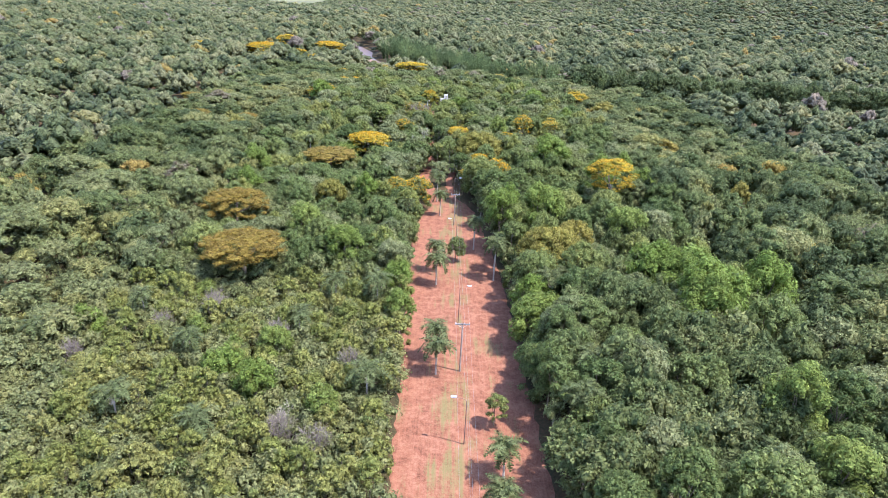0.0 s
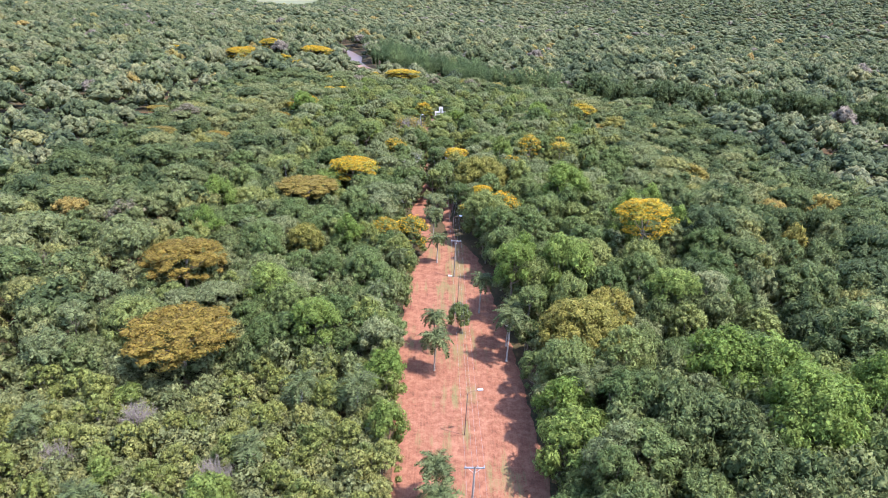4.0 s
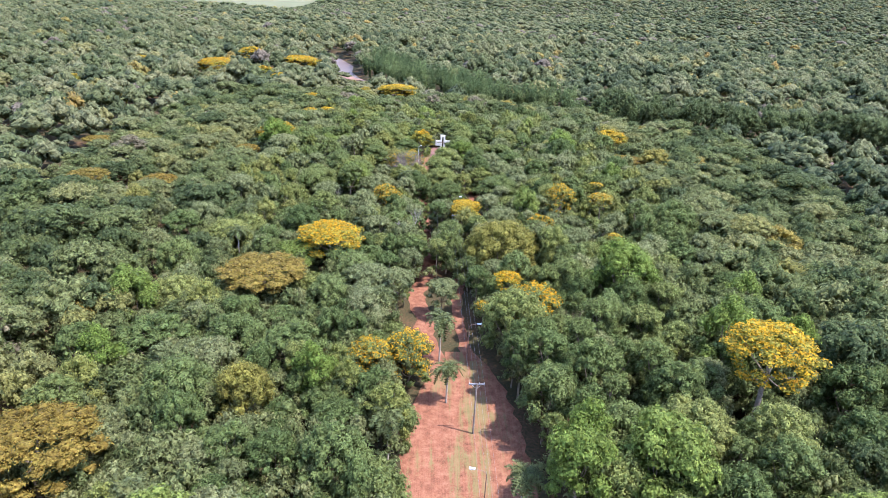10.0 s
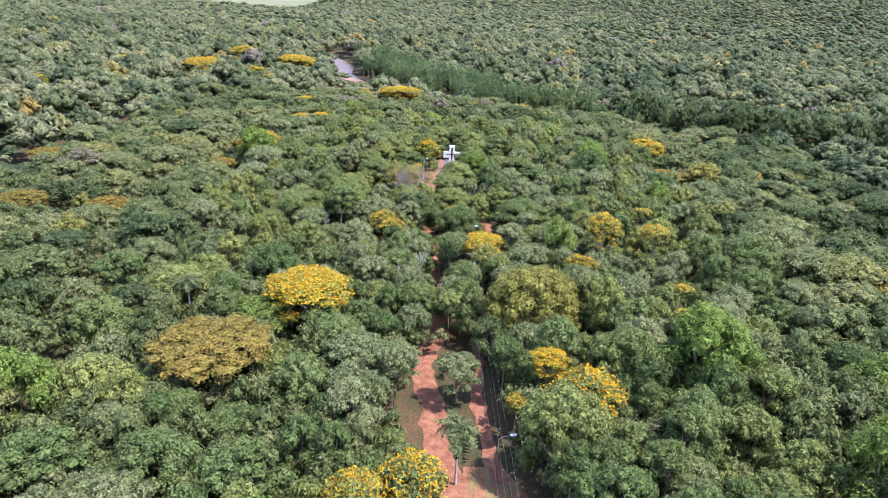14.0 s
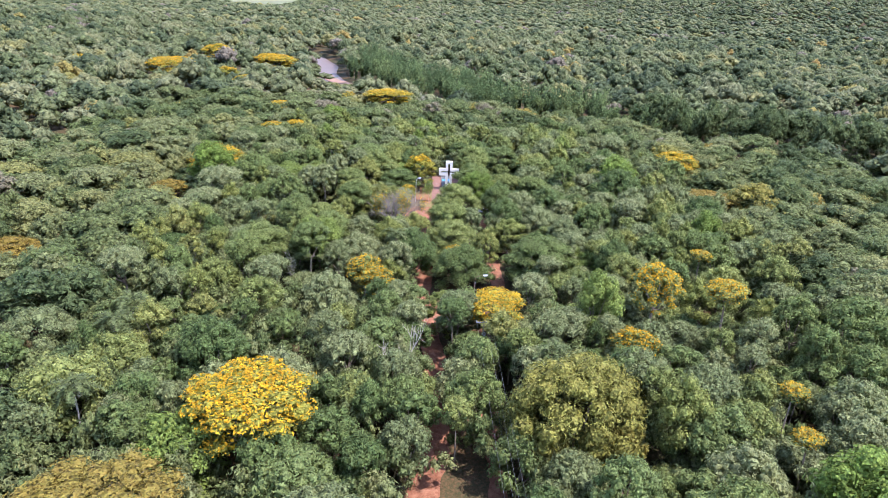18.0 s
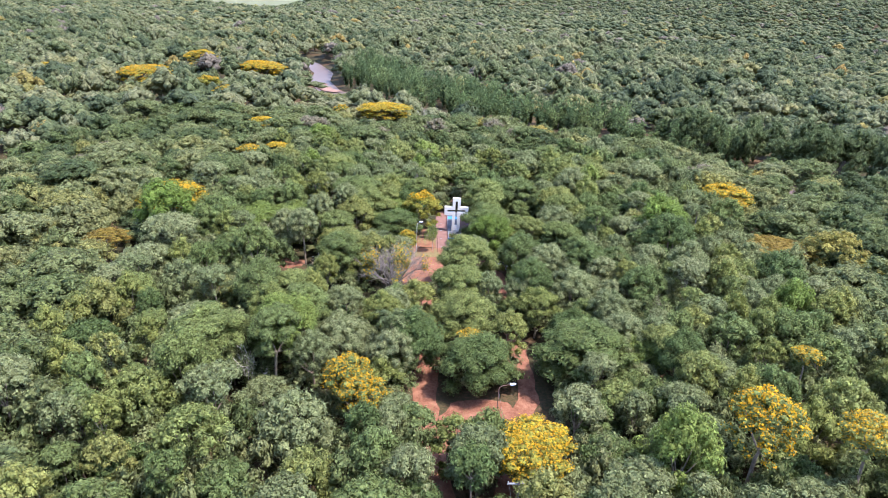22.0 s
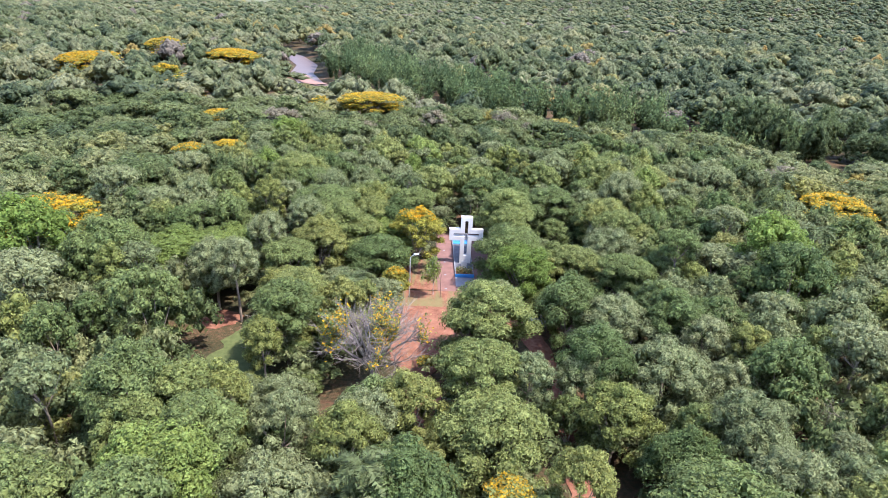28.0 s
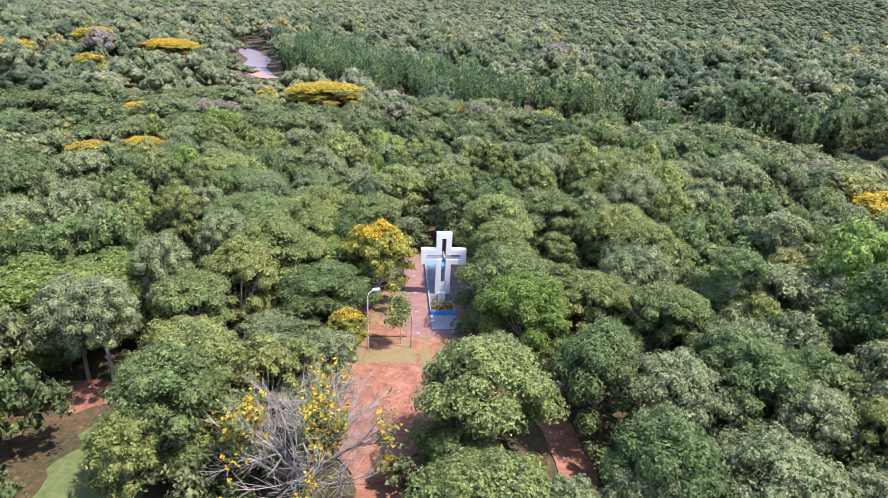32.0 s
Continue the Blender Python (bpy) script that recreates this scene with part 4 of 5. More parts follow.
for x, y, h, s in ((-0.4, 86.9, 6.0, 0.85), (-0.5, 91.8, 6.4, 0.8), (-1.4, 122.6, 6.6, 0.9), (-1.7, 130.0, 6.8, 0.85), (-1.7, 170.2, 6.8, 0.75), (7.4, 145.0, 8.0, 0.85), (11.4, 126.5, 9.0, 0.95),
                   (9.2, 63.8, 5.2, 0.8), (8.4, 56.5, 5.0, 0.85), (11.8, 132.0, 8.0, 0.9)):
    palm(x, y, h, s * 1.08, 26, 6, "feather palm with grey trunk on the dirt road")
for x, y, h, s in ((-43.0, 67.9, 6.0, 0.95), (-30.7, 64.1, 5.5, 0.9), (-39.4, 83.1, 5.8, 0.9), (-10.3, 75.5, 6.2, 1.05), (-12.3, 105.5, 7.0, 1.05), (33.0, 57.0, 8.0, 1.3), (37.0, 63.0, 8.2, 1.3), (24.0, 108.5, 8.5, 1.1),
                   (22.5, 78.0, 9.0, 1.0), (-63.4, 84.3, 5.8, 0.8), (-12.5, 135.4, 7.5, 0.95), (-20.2, 105.2, 6.8, 0.9), (20.4, 106.0, 8.8, 1.15), (26.0, 104.5, 8.6, 1.05), (-10.0, 155.0, 7.2, 0.85), (19.5, 70.0, 8.4, 1.0),
                   (-52.0, 96.0, 6.2, 0.8), (-24.0, 92.0, 6.0, 0.85)):
    palm(x, y, h + 1.8, s)
for x, y, h, s in ((-2.9, 182.6, 7.2, 1.0), (-51.8, 237.8, 9.0, 0.95), (-84.6, 222.6, 9.0, 0.9), (-49.2, 217.0, 8.6, 0.9), (-51.8, 233.0, 8.6, 1.0), (22.1, 171.8, 8.6, 0.95), (9.9, 228.5, 8.8, 0.95), (51.5, 321.2, 9.0, 0.95),
                   (-13.1, 342.3, 9.5, 0.9), (-20.1, 306.8, 5.0, 1.25), (-14.5, 190.0, 8.0, 0.9), (-14.0, 268.5, 8.4, 0.9), (62.0, 352.0, 9.5, 1.0), (-92.0, 420.0, 10.0, 1.0), (-70.0, 318.0, 11.0, 0.8)):
    palm(x, y, h + 1.8, s)

# ---- bare and dead trees ----
def bare_tree(x, y, h, r, mat, seed, label, levels=4, fork=3, spread=0.55, girth=0.17, leaf=None, n_leaf=0, blossom=False, name="bare_tree", group="bare trees", dome=False):
    V, Q = twig_dome(seed, h, r, girth) if dome else bare_arrays(seed, h, r, girth, levels, spread, fork)
    root = part(name, mesh_np("branches", V, Q, None, (mat,), smooth=True))
    root.matrix_world = pose(x, y, float(land(x, y)))
    tagged(root, label, "tree", group)
    if leaf:
        rng = np.random.default_rng(seed)
        tips = V[V[:, 2] > h * 0.45]
        P = tips[rng.choice(len(tips), n_leaf)] + rng.normal(size=(n_leaf, 3)) * 0.3
        if blossom:
            P = P[(np.sin(P[:, 0] * 1.1) + np.cos(P[:, 1] * 0.9 + 0.6) > 0.5) & (P[:, 2] > h * 0.55)]
        LV, LQ = leaf_quads(rng, P, unit(rng.normal(size=P.shape) * 0.5 + (0, 0, 0.6)), 0.2)
        part("crown", mesh_np("crown", LV, LQ, None, (leaf,)), None, root)
        if blossom:
            B = P[rng.random(len(P)) < 0.3] + (0, 0, 0.12)
            BV, BQ = leaf_quads(rng, B, unit(rng.normal(size=B.shape) * 0.4 + (0, 0, 0.7)), 0.2, 0.8)
            part("blossom", mesh_np("blossom", BV, BQ, None, (YELLOW,)), None, root, "patches of yellow blossom")
    LANDMARKS.append((x, y, r * (0.95 if dome else 0.8)))


bare_tree(-15.6, 294.2, 10.6, 8.6, GREYTWIG, 3, "wide leafless tree with silvery branches and some yellow blossom", girth=0.26, leaf=MID_G, n_leaf=16000, blossom=True, dome=True)
bare_tree(-8.2, 316.8, 6.2, 1.6, PALEBARK, 71, "slim young tree with a fresh green crown", 3, 4, 0.5, 0.07, LIME_G, 1200, False, "sapling", "young trees")
bare_tree(-29.8, 297.8, 6.6, 3.9, PALEBARK, 4, "pale-barked tree with dry russet leaves on the lawn", 4, 3, 0.7, 0.16, RUSSET, 900)
bare_tree(-34.4, 283.0, 9.0, 2.6, PALEBARK, 5, "half-dead tree with a pale trunk and thin leaves", 4, 3, 0.5, 0.2, GREY_G, 900)
bare_tree(-11.2, 229.8, 13.4, 3.0, PALEBARK, 6, "dead white tree without leaves", 3, 3, 0.5, 0.15)
bare_tree(46.8, 113.5, 14.0, 3.2, PALEBARK, 7, "dead white tree rising out of the canopy", 3, 3, 0.6, 0.2)
bare_tree(-38.1, 126.0, 8.5, 1.6, PALEBARK, 8, "dead pale stem among green trees", 2, 2, 0.4, 0.16)
bare_tree(42.0, 62.0, 11.0, 0.9, PALEBARK, 18, "dead pale stem without branches", 1, 1, 0.2, 0.17)
for k, (x, y, r, h) in enumerate(((-27.0, 89.2, 3.4, 7.0), (-20.5, 66.0, 3.0, 6.2), (-15.5, 64.0, 3.2, 6.2), (-47.0, 92.0, 3.0, 6.0), (-66.0, 74.0, 2.6, 6.0), (-57.0, 82.0, 2.6, 6.0), (-41.0, 100.0, 3.2, 6.5), (-14.0, 83.0, 2.6, 6.0), (-58.0, 62.0, 2.4, 5.6))):
    bare_tree(x, y, h + 1.2, r, GREYTWIG, 30 + k, "leafless grey thicket tree with fine twigs", girth=0.13, dome=True)
for k, (x, y, r, h) in enumerate(((-20.0, 68.0, 2.2, 6.6), (20.5, 186.0, 4.0, 11.0), (38.0, 197.0, 4.0, 10.5), (29.0, 279.0, 3.4, 10.0), (-44.0, 309.0, 3.6, 8.0), (-34.0, 262.0, 2.5, 9.0), (-14.0, 445.0, 3.5, 12.0), (31.0, 264.0, 3.0, 10.0))):
    bare_tree(x, y, h, r, PALEBARK if k in (0, 4, 5, 6) else BARK, 50 + k, "crooked tree with bare limbs and thin grey-green leaves", 4, 3, 0.65, 0.17, GREY_G, 500)

# ---- forest fill ----
LM = np.array(LANDMARKS)


def overtopped(x, y):
    """Trees beside a flowering or ochre crown stay lower than it."""
    return 0.72 if float((np.hypot(SPECIAL[:, 0] - x, SPECIAL[:, 1] - y) - SPECIAL[:, 2]).min()) < 2.5 else 1.0


FILL = np.random.default_rng(21)


def taken(x, y, r):
    return bool((np.hypot(LM[:, 0] - x, LM[:, 1] - y) < LM[:, 2] * 0.70 + r * 0.40).any())


def jitter_grid(x0, x1, y0, y1, s):
    X, Y = np.meshgrid(np.arange(x0, x1, s), np.arange(y0, y1, s * 0.88))
    X = X + (np.arange(X.shape[0])[:, None] % 2) * s * 0.5
    return (X + FILL.uniform(-0.46, 0.46, X.shape) * s).ravel(), (Y + FILL.uniform(-0.46, 0.46, Y.shape) * s).ravel()


def zone_kind(x, y):
    """What grows there: kind, crown radius, height."""
    u = FILL.random()
    wave = noise.noise((x * 0.03, y * 0.03, 2.0))
    if x < -4 and y < 112 + 12 * wave:                       # low scrub
        k = "pale" if u < 0.68 + 0.25 * wave else "scrub" if u < 0.96 else "lime"
        return k, FILL.uniform(1.6, 3.0), FILL.uniform(4.6, 7.2)
    if x > 3 and y < 205:                                    # tall dark wood
        k = "dark" if u < 0.48 + 0.3 * wave else "mid" if u < 0.86 else "grey" if u < 0.95 else "lime"
        low = FILL.uniform(0.62, 0.9) if x < 18 and y < 95 else FILL.uniform(0.8, 1.12)
        return k, FILL.uniform(2.8, 4.9), 14.0 * low
    if y < 245:
        k = "dark" if u < 0.34 + 0.4 * wave else "mid" if u < 0.68 else "grey" if u < 0.88 else "pale" if u < 0.96 else "lime"
        return k, FILL.uniform(2.6, 4.6), FILL.uniform(8.0, 11.5) + (2.5 if x > 16 else 0.0)
    k = "mid" if u < 0.34 + 0.3 * wave else "grey" if u < 0.6 else "dark" if u < 0.78 - 0.3 * wave else "pale" if u < 0.97 else "lime"
    if -44 < x < -22 and 282 < y < 292:                      # low trees before the lawn
        return k, FILL.uniform(2.0, 3.0), FILL.uniform(3.6, 5.4)
    return k, FILL.uniform(2.5, 4.4), FILL.uniform(7.5, 10.8) + (2.5 if abs(x) > 26 else 0.0)


NEARKIND = {"mid": "near_mid", "dark": "near_dark", "grey": "near_grey", "pale": "near_pale", "lime": "near_lime", "scrub": "near_mid"}
LIMIT = 290
WOOD_TINT = {"dark": (0.0, 0.26), "mid": (0.2, 0.5), "grey": (0.42, 0.68), "pale": (0.62, 0.80), "lime": (0.3, 0.5), "scrub": (0.3, 0.6)}
rest = []
BIG = {"mid": "big_mid", "dark": "big_dark", "grey": "big_grey"}
# the large crowns first, then smaller ones between them
for x0, x1, y0, y1 in ((-60, 60, 112, 262), (4, 64, 44, 112), (-62, 62, 262, 392)):
    for x, y in sorted(zip(*jitter_grid(x0, x1, y0, y1, 10.5)), key=lambda c: abs(c[0])):
        kind, r, h = zone_kind(x, y)
        r, h = FILL.uniform(4.4, 7.0), h * FILL.uniform(1.0, 1.2) * overtopped(x, y)
        near = y > 262 and abs(x + 6) < 34 and y < 352
        if kind not in BIG or FILL.random() < 0.25 or (near and r > 6) or bool(open_ground(np.array(x), np.array(y), 0.62 * r)) or taken(x, y, r * 1.3):
            continue
        plant(NEARKIND[kind] if near else BIG[kind], x, y, r, h)
        LM = np.concatenate([LM, [(x, y, r)]])
cells = []
for x0, x1, y0, y1, s in ((-62, 62, 44, 112, 3.5), (-58, 58, 112, 245, 4.2), (-62, 62, 245, 392, 4.2)):
    cells += list(zip(*jitter_grid(x0, x1, y0, y1, s)))
cells.sort(key=lambda c: abs(c[0]) + 0.2 * abs(c[1] - 290))
for x, y in cells:
    kind, r, h = zone_kind(x, y)
    r *= 1.02
    h = min(h, 3.2 * r + 3.4) * overtopped(x, y)
    if bool(open_ground(np.array(x), np.array(y), 0.6 + 0.2 * r)) or taken(x, y, r):
        continue
    k2 = NEARKIND[kind] if (y > 262 and abs(x + 6) < 34 and y < 352) else kind
    if COUNT.get(NAMES[k2], 0) >= LIMIT:
        rest.append((x, y, r, h, FILL.uniform(*WOOD_TINT[kind])))
    else:
        plant(k2, x, y, r, h)

# ---- woods further off: joined, ever coarser with distance ----
SHAPES = ("round", "umbrella", "airy", "tall")
LOW = [crown_arrays(900 + k, SHAPES[k % 4], 720, 0.36, many=0.9, ball=(OCT_V * 1.1, OCT_T))[:6] for k in range(8)]


def coarse(seed, n_lobe, n_leaf, leaf, ball=(ICO_V, ICO_T)):
    """A crown of a few rounded clumps with leaf sprays on them."""
    rng = np.random.default_rng(seed)
    k = np.arange(n_lobe)
    d = np.sqrt(k / max(1, n_lobe)) * 2.6
    ra = (1.75 if n_lobe > 5 else 2.1) * rng.uniform(0.8, 1.1, n_lobe)
    C = np.stack([np.cos(k * 2.4) * d, np.sin(k * 2.4) * d, 8.6 - 0.34 * d ** 2 - ra * 0.8 + rng.uniform(-0.4, 0.2, n_lobe)], -1)
    sq = np.array([1, 1, 0.85])
    idx = rng.integers(0, n_lobe, n_leaf)
    D = unit(rng.normal(size=(n_leaf, 3)))
    D[:, 2] = np.abs(D[:, 2]) - 0.15
    P = C[idx] + D * (ra[idx] * rng.uniform(0.8, 1.2, n_leaf))[:, None] * sq
    LV, LT = leaf_tris(rng, P, unit(D + (0.05, 0.0, 0.3) + rng.normal(size=P.shape) * 0.25), leaf, 0.7)
    cv = [ball[0] * rng.uniform(0.7, 1.15, (len(ball[0]), 1)) * r * sq + c for c, r in zip(C, ra)]
    ct = [ball[1] + len(LV) + q * len(ball[0]) for q in range(n_lobe)]
    return np.concatenate([LV] + cv), np.zeros((0, 4), np.int32), np.concatenate([LT] + ct), C, ra, np.arange(n_leaf + n_lobe * len(ball[1])) >= n_leaf


FAR = [coarse(700 + k, 7 + k % 3, 100, 0.46, (OCT_V * 1.02, OCT_T)) for k in range(8)]
HORIZON = [coarse(760 + k, 4, 16, 0.6, (OCT_V * 1.08, OCT_T)) for k in range(6)]
SHRUB = [coarse(820 + k, 6, 190, 0.40, (OCT_V * 0.75, OCT_T)) for k in range(4)]
# bamboo: a sheaf of drooping plumes


def bamboo_model(seed):
    rng = np.random.default_rng(seed)
    P, N = [], []
    for k in range(24):
        a, lean, top = k * 2.4 + rng.uniform(-0.3, 0.3), rng.uniform(0.5, 4.0), rng.uniform(5.0, 10.5)
        for t in np.linspace(0.22, 1.0, 12):
            fall = 0.10 * t ** 3 + 0.16 * max(0.0, t - 0.75)
            P.append((math.cos(a) * lean * t ** 2.2, math.sin(a) * lean * t ** 2.2, top * (t - fall)))
            N.append((math.cos(a), math.sin(a), 0.55))
    P, N = np.array(P), unit(np.array(N) + rng.normal(size=(288, 3)) * 0.4)
    P = P + rng.normal(size=P.shape) * 0.3
    V, Q = leaf_quads(rng, P, N, 0.68, 0.36)
    return V, Q, np.zeros((0, 3), np.int32), None, None, np.zeros(0, bool)


BAMBOOS = [bamboo_model(40 + k) for k in range(4)]


def wood_stuff(name, models, rows, mat, label, category="woods", lacy=False):
    """One mesh of many trees; rows: x, y, radius, height, tint."""
    rows = np.asarray(rows, float)
    if not len(rows):
        return
    rng = np.random.default_rng(len(rows))
    pick, ang = rng.integers(0, len(models), len(rows)), rng.uniform(0, 2 * math.pi, len(rows))
    z = land(rows[:, 0], rows[:, 1])
    VV, QQ, TT, RT, tint, o = [], [], [], [], [], 0
    for k, (V, Q, T, _, _, rt) in enumerate(models):
        s = np.where(pick == k)[0]
        if not len(s):
            continue
        c, sn = np.cos(ang[s])[:, None], np.sin(ang[s])[:, None]
        sc = (rows[s, 2] / 4.0)[:, None]
        X = (V[None, :, 0] * c - V[None, :, 1] * sn) * sc + rows[s, 0][:, None]
        Y = (V[None, :, 0] * sn + V[None, :, 1] * c) * sc + rows[s, 1][:, None]
        Z = V[None, :, 2] * (rows[s, 3] / 9.0)[:, None] + z[s][:, None]
        VV.append(np.stack([X, Y, Z], -1).reshape(-1, 3))
        off = (o + np.arange(len(s)) * len(V))[:, None, None]
        QQ.append((Q[None] + off).reshape(-1, 4))
        TT.append((T[None] + off).reshape(-1, 3))
        RT.append(np.tile(rt, len(s)))
        tint.append(np.repeat(rows[s, 4], len(V)))
        o += len(s) * len(V)
    ob = part(name, mesh_np(name, np.concatenate(VV), np.concatenate(QQ), np.concatenate(TT), (mat, CORE[mat]) if lacy else (CORE[mat],), tm=np.concatenate(RT) if lacy else None, tint=np.concatenate(tint), round_t=np.concatenate(RT)))
    return tagged(ob, label, category, kind="stuff")


def tints(x, y):
    """The colour of each tree of the woods: drifts of dark and pale with odd ones among them."""
    w = np.array([noise.noise((a * 0.011, b * 0.011, 5.0)) + 0.6 * noise.noise((a * 0.04, b * 0.04, 9.0)) for a, b in zip(x, y)])
    t = np.clip(0.35 + 0.36 * w + FILL.normal(size=len(x)) * 0.23 - 0.10 * sstep(0, 0.3, np.asarray(x) / (np.asarray(y) + 100.0)), 0.0, 0.80)
    odd = FILL.random(len(x))
    return np.where(odd > 0.983, 1.0, np.where(odd > 0.965, FILL.uniform(0.82, 0.95, len(x)), t))


def scatter(x0, x1, y0, y1, s, keep):
    X, Y = jitter_grid(x0, x1, y0, y1, s)
    ok = ~open_ground(X, Y, 0.3 * s) & keep(X, Y) & (X > -0.76 * (Y + 25)) & (X < 0.77 * (Y + 32))
    return X[ok], Y[ok]


def river_side(x, y):
    """Metres beyond the river's near edge, as seen from the road."""
    rp = np.array(RIVER[4:])
    return y - np.interp(x, rp[:, 0], rp[:, 1])


core = lambda X, Y: ~((np.abs(X) < 60) & (Y < 392))
gallery = lambda X, Y: (X > 84) & (X < 330) & (river_side(X, Y) > 5) & (river_side(X, Y) < 34)
bam = lambda X, Y: (X > -62) & (X < 96) & (river_side(X, Y) > 4) & (river_side(X, Y) < np.interp(X, [-62, -20, 40, 96], [120, 90, 50, 26]) + 14 * np.sin(X * 0.11))
def sizes(n, small, large, share=0.4):
    """Crown radii: mostly small, some large."""
    return np.where(FILL.random(n) < share, FILL.uniform(*large, n), FILL.uniform(*small, n))


X, Y = scatter(-120, 120, 20, 440, 6.1, lambda a, b: core(a, b) & ~bam(a, b) & ~gallery(a, b))
far_lm = ~np.array([taken(a, b, 3.0) for a, b in zip(X, Y)], bool)
X, Y = X[far_lm], Y[far_lm]
low = (X < 0) & (Y < 112)
R = sizes(len(X), (2.8, 4.4), (4.6, 7.4)) * np.where(low, 0.75, 1.0)
HH = (np.where(Y > 250, 6.4, 8.4) + 0.75 * R + FILL.uniform(-1.0, 1.6, len(X))) * np.where((X > 0) & (Y < 205), 1.25, 1.0) * np.where(low, 0.7, 1.0)
HH *= np.array([overtopped(a, b) for a, b in zip(X, Y)])
rows = np.stack([X, Y, R, HH, np.where(low, FILL.uniform(0.45, 0.8, len(X)), tints(X, Y))], -1)
wood_stuff("woods", LOW, np.concatenate([rows, np.array(rest).reshape(-1, 5)]), WOODS, "closed canopy of mixed green forest trees", lacy=True)
X, Y = scatter(-760, 800, 100, 950, 8.2, lambda a, b: ~bam(a, b) & ~gallery(a, b) & ((b > 440) | (np.abs(a) > 120)))
far_lm = ~np.array([taken(a, b, 3.0) for a, b in zip(X, Y)], bool)
X, Y = X[far_lm], Y[far_lm]
keep = FILL.random(len(X)) > 0.12
X, Y = X[keep], Y[keep]
R = sizes(len(X), (3.4, 5.4), (5.6, 9.4), 0.42)
sight = 1.0 - 0.42 * (np.abs(X - np.interp(Y, [440, 580], [-50, -76])) < 13) * (Y > 440) * (Y < 585)
wood_stuff("woods", FAR, np.stack([X, Y, R, sight * (7.0 + 0.85 * R + FILL.uniform(-4.0, 4.0, len(X)) + np.where(FILL.random(len(X)) < 0.08, 4.0, 0.0)), tints(X, Y)], -1), FARWOODS, "distant green forest canopy beyond the river")
X, Y = scatter(-1500, 1500, 950, 1800, 13.0, lambda a, b: a == a)
R = sizes(len(X), (6.5, 9.0), (9.0, 12.0), 0.4)
wood_stuff("woods", HORIZON, np.stack([X, Y, R, FILL.uniform(7.0, 15.0, len(X)), tints(X, Y)], -1), FARWOODS, "far green forest canopy")
X, Y = scatter(-2400, 2550, 1800, 3700, 25.0, lambda a, b: a == a)
wood_stuff("woods", HORIZON, np.stack([X, Y, FILL.uniform(11.0, 18.0, len(X)), FILL.uniform(8.0, 18.0, len(X)), tints(X, Y)], -1), FARWOODS, "forest on the far rise")
X, Y = scatter(84, 330, 330, 480, 7.2, gallery)
wood_stuff("woods", LOW, np.stack([X, Y, FILL.uniform(3.6, 6.4, len(X)), FILL.uniform(13.0, 21.0, len(X)), FILL.uniform(0.0, 0.12, len(X))], -1), WOODS, "tall dark gallery forest on the river bank", lacy=True)
# the same woods behind and beside the start of the flight
X, Y = jitter_grid(-330, 330, -95, 320, 8.6)
ok = ~open_ground(X, Y, 2.6) & (((Y < 42) & (np.abs(X) < 62)) | ((np.abs(X) >= 62) & ((X < -0.76 * (Y + 25)) | (X > 0.77 * (Y + 32)))))
X, Y = X[ok], Y[ok]
R = sizes(len(X), (3.4, 5.2), (5.4, 8.0))
wood_stuff("woods", FAR, np.stack([X, Y, R, 5.0 + 0.8 * R + FILL.uniform(-1.5, 2.5, len(X)), tints(X, Y)], -1), WOODS, "green forest canopy on both sides of the road")
X, Y = scatter(-64, 200, 370, 690, 6.8, bam)
wood_stuff("bamboo_thicket", BAMBOOS, np.stack([X, Y, FILL.uniform(3.2, 6.0, len(X)), FILL.uniform(8.0, 18.0, len(X)), FILL.uniform(0, 1, len(X))], -1), BAMBOO, "feathery green bamboo thicket along the river", "bamboo")
X, Y = jitter_grid(-75, -50, 510, 545, 3.2)
wood_stuff("undergrowth", FAR, np.stack([X, Y, FILL.uniform(1.8, 3.0, len(X)), FILL.uniform(1.6, 3.0, len(X)), FILL.uniform(0.3, 0.75, len(X))], -1), WOODS, "low shrubs on the river bank", "undergrowth")
# undergrowth between the trunks
X, Y = jitter_grid(-60, 60, 44, 392, 3.1)
ok = ~open_ground(X, Y, 1.0)
X, Y = X[ok], Y[ok]
X2, Y2 = jitter_grid(-76, -6, 44, 116, 3.2)
ok = ~open_ground(X2, Y2, 1.0)
X, Y = np.concatenate([X, X2[ok]]), np.concatenate([Y, Y2[ok]])
wood_stuff("undergrowth", SHRUB, np.stack([X, Y, FILL.uniform(1.8, 3.0, len(X)), np.where((X < 0) & (Y < 112), FILL.uniform(4.4, 7.0, len(X)), np.where((np.abs(X + 6) < 30) & (Y > 250), FILL.uniform(2.6, 5.5, len(X)), FILL.uniform(5.0, 10.5, len(X)))), np.where((X < 0) & (Y < 112), FILL.uniform(0.45, 0.8, len(X)), FILL.uniform(0.15, 0.7, len(X)))], -1), WOODS, "green shrubs under the forest trees", "undergrowth", True)

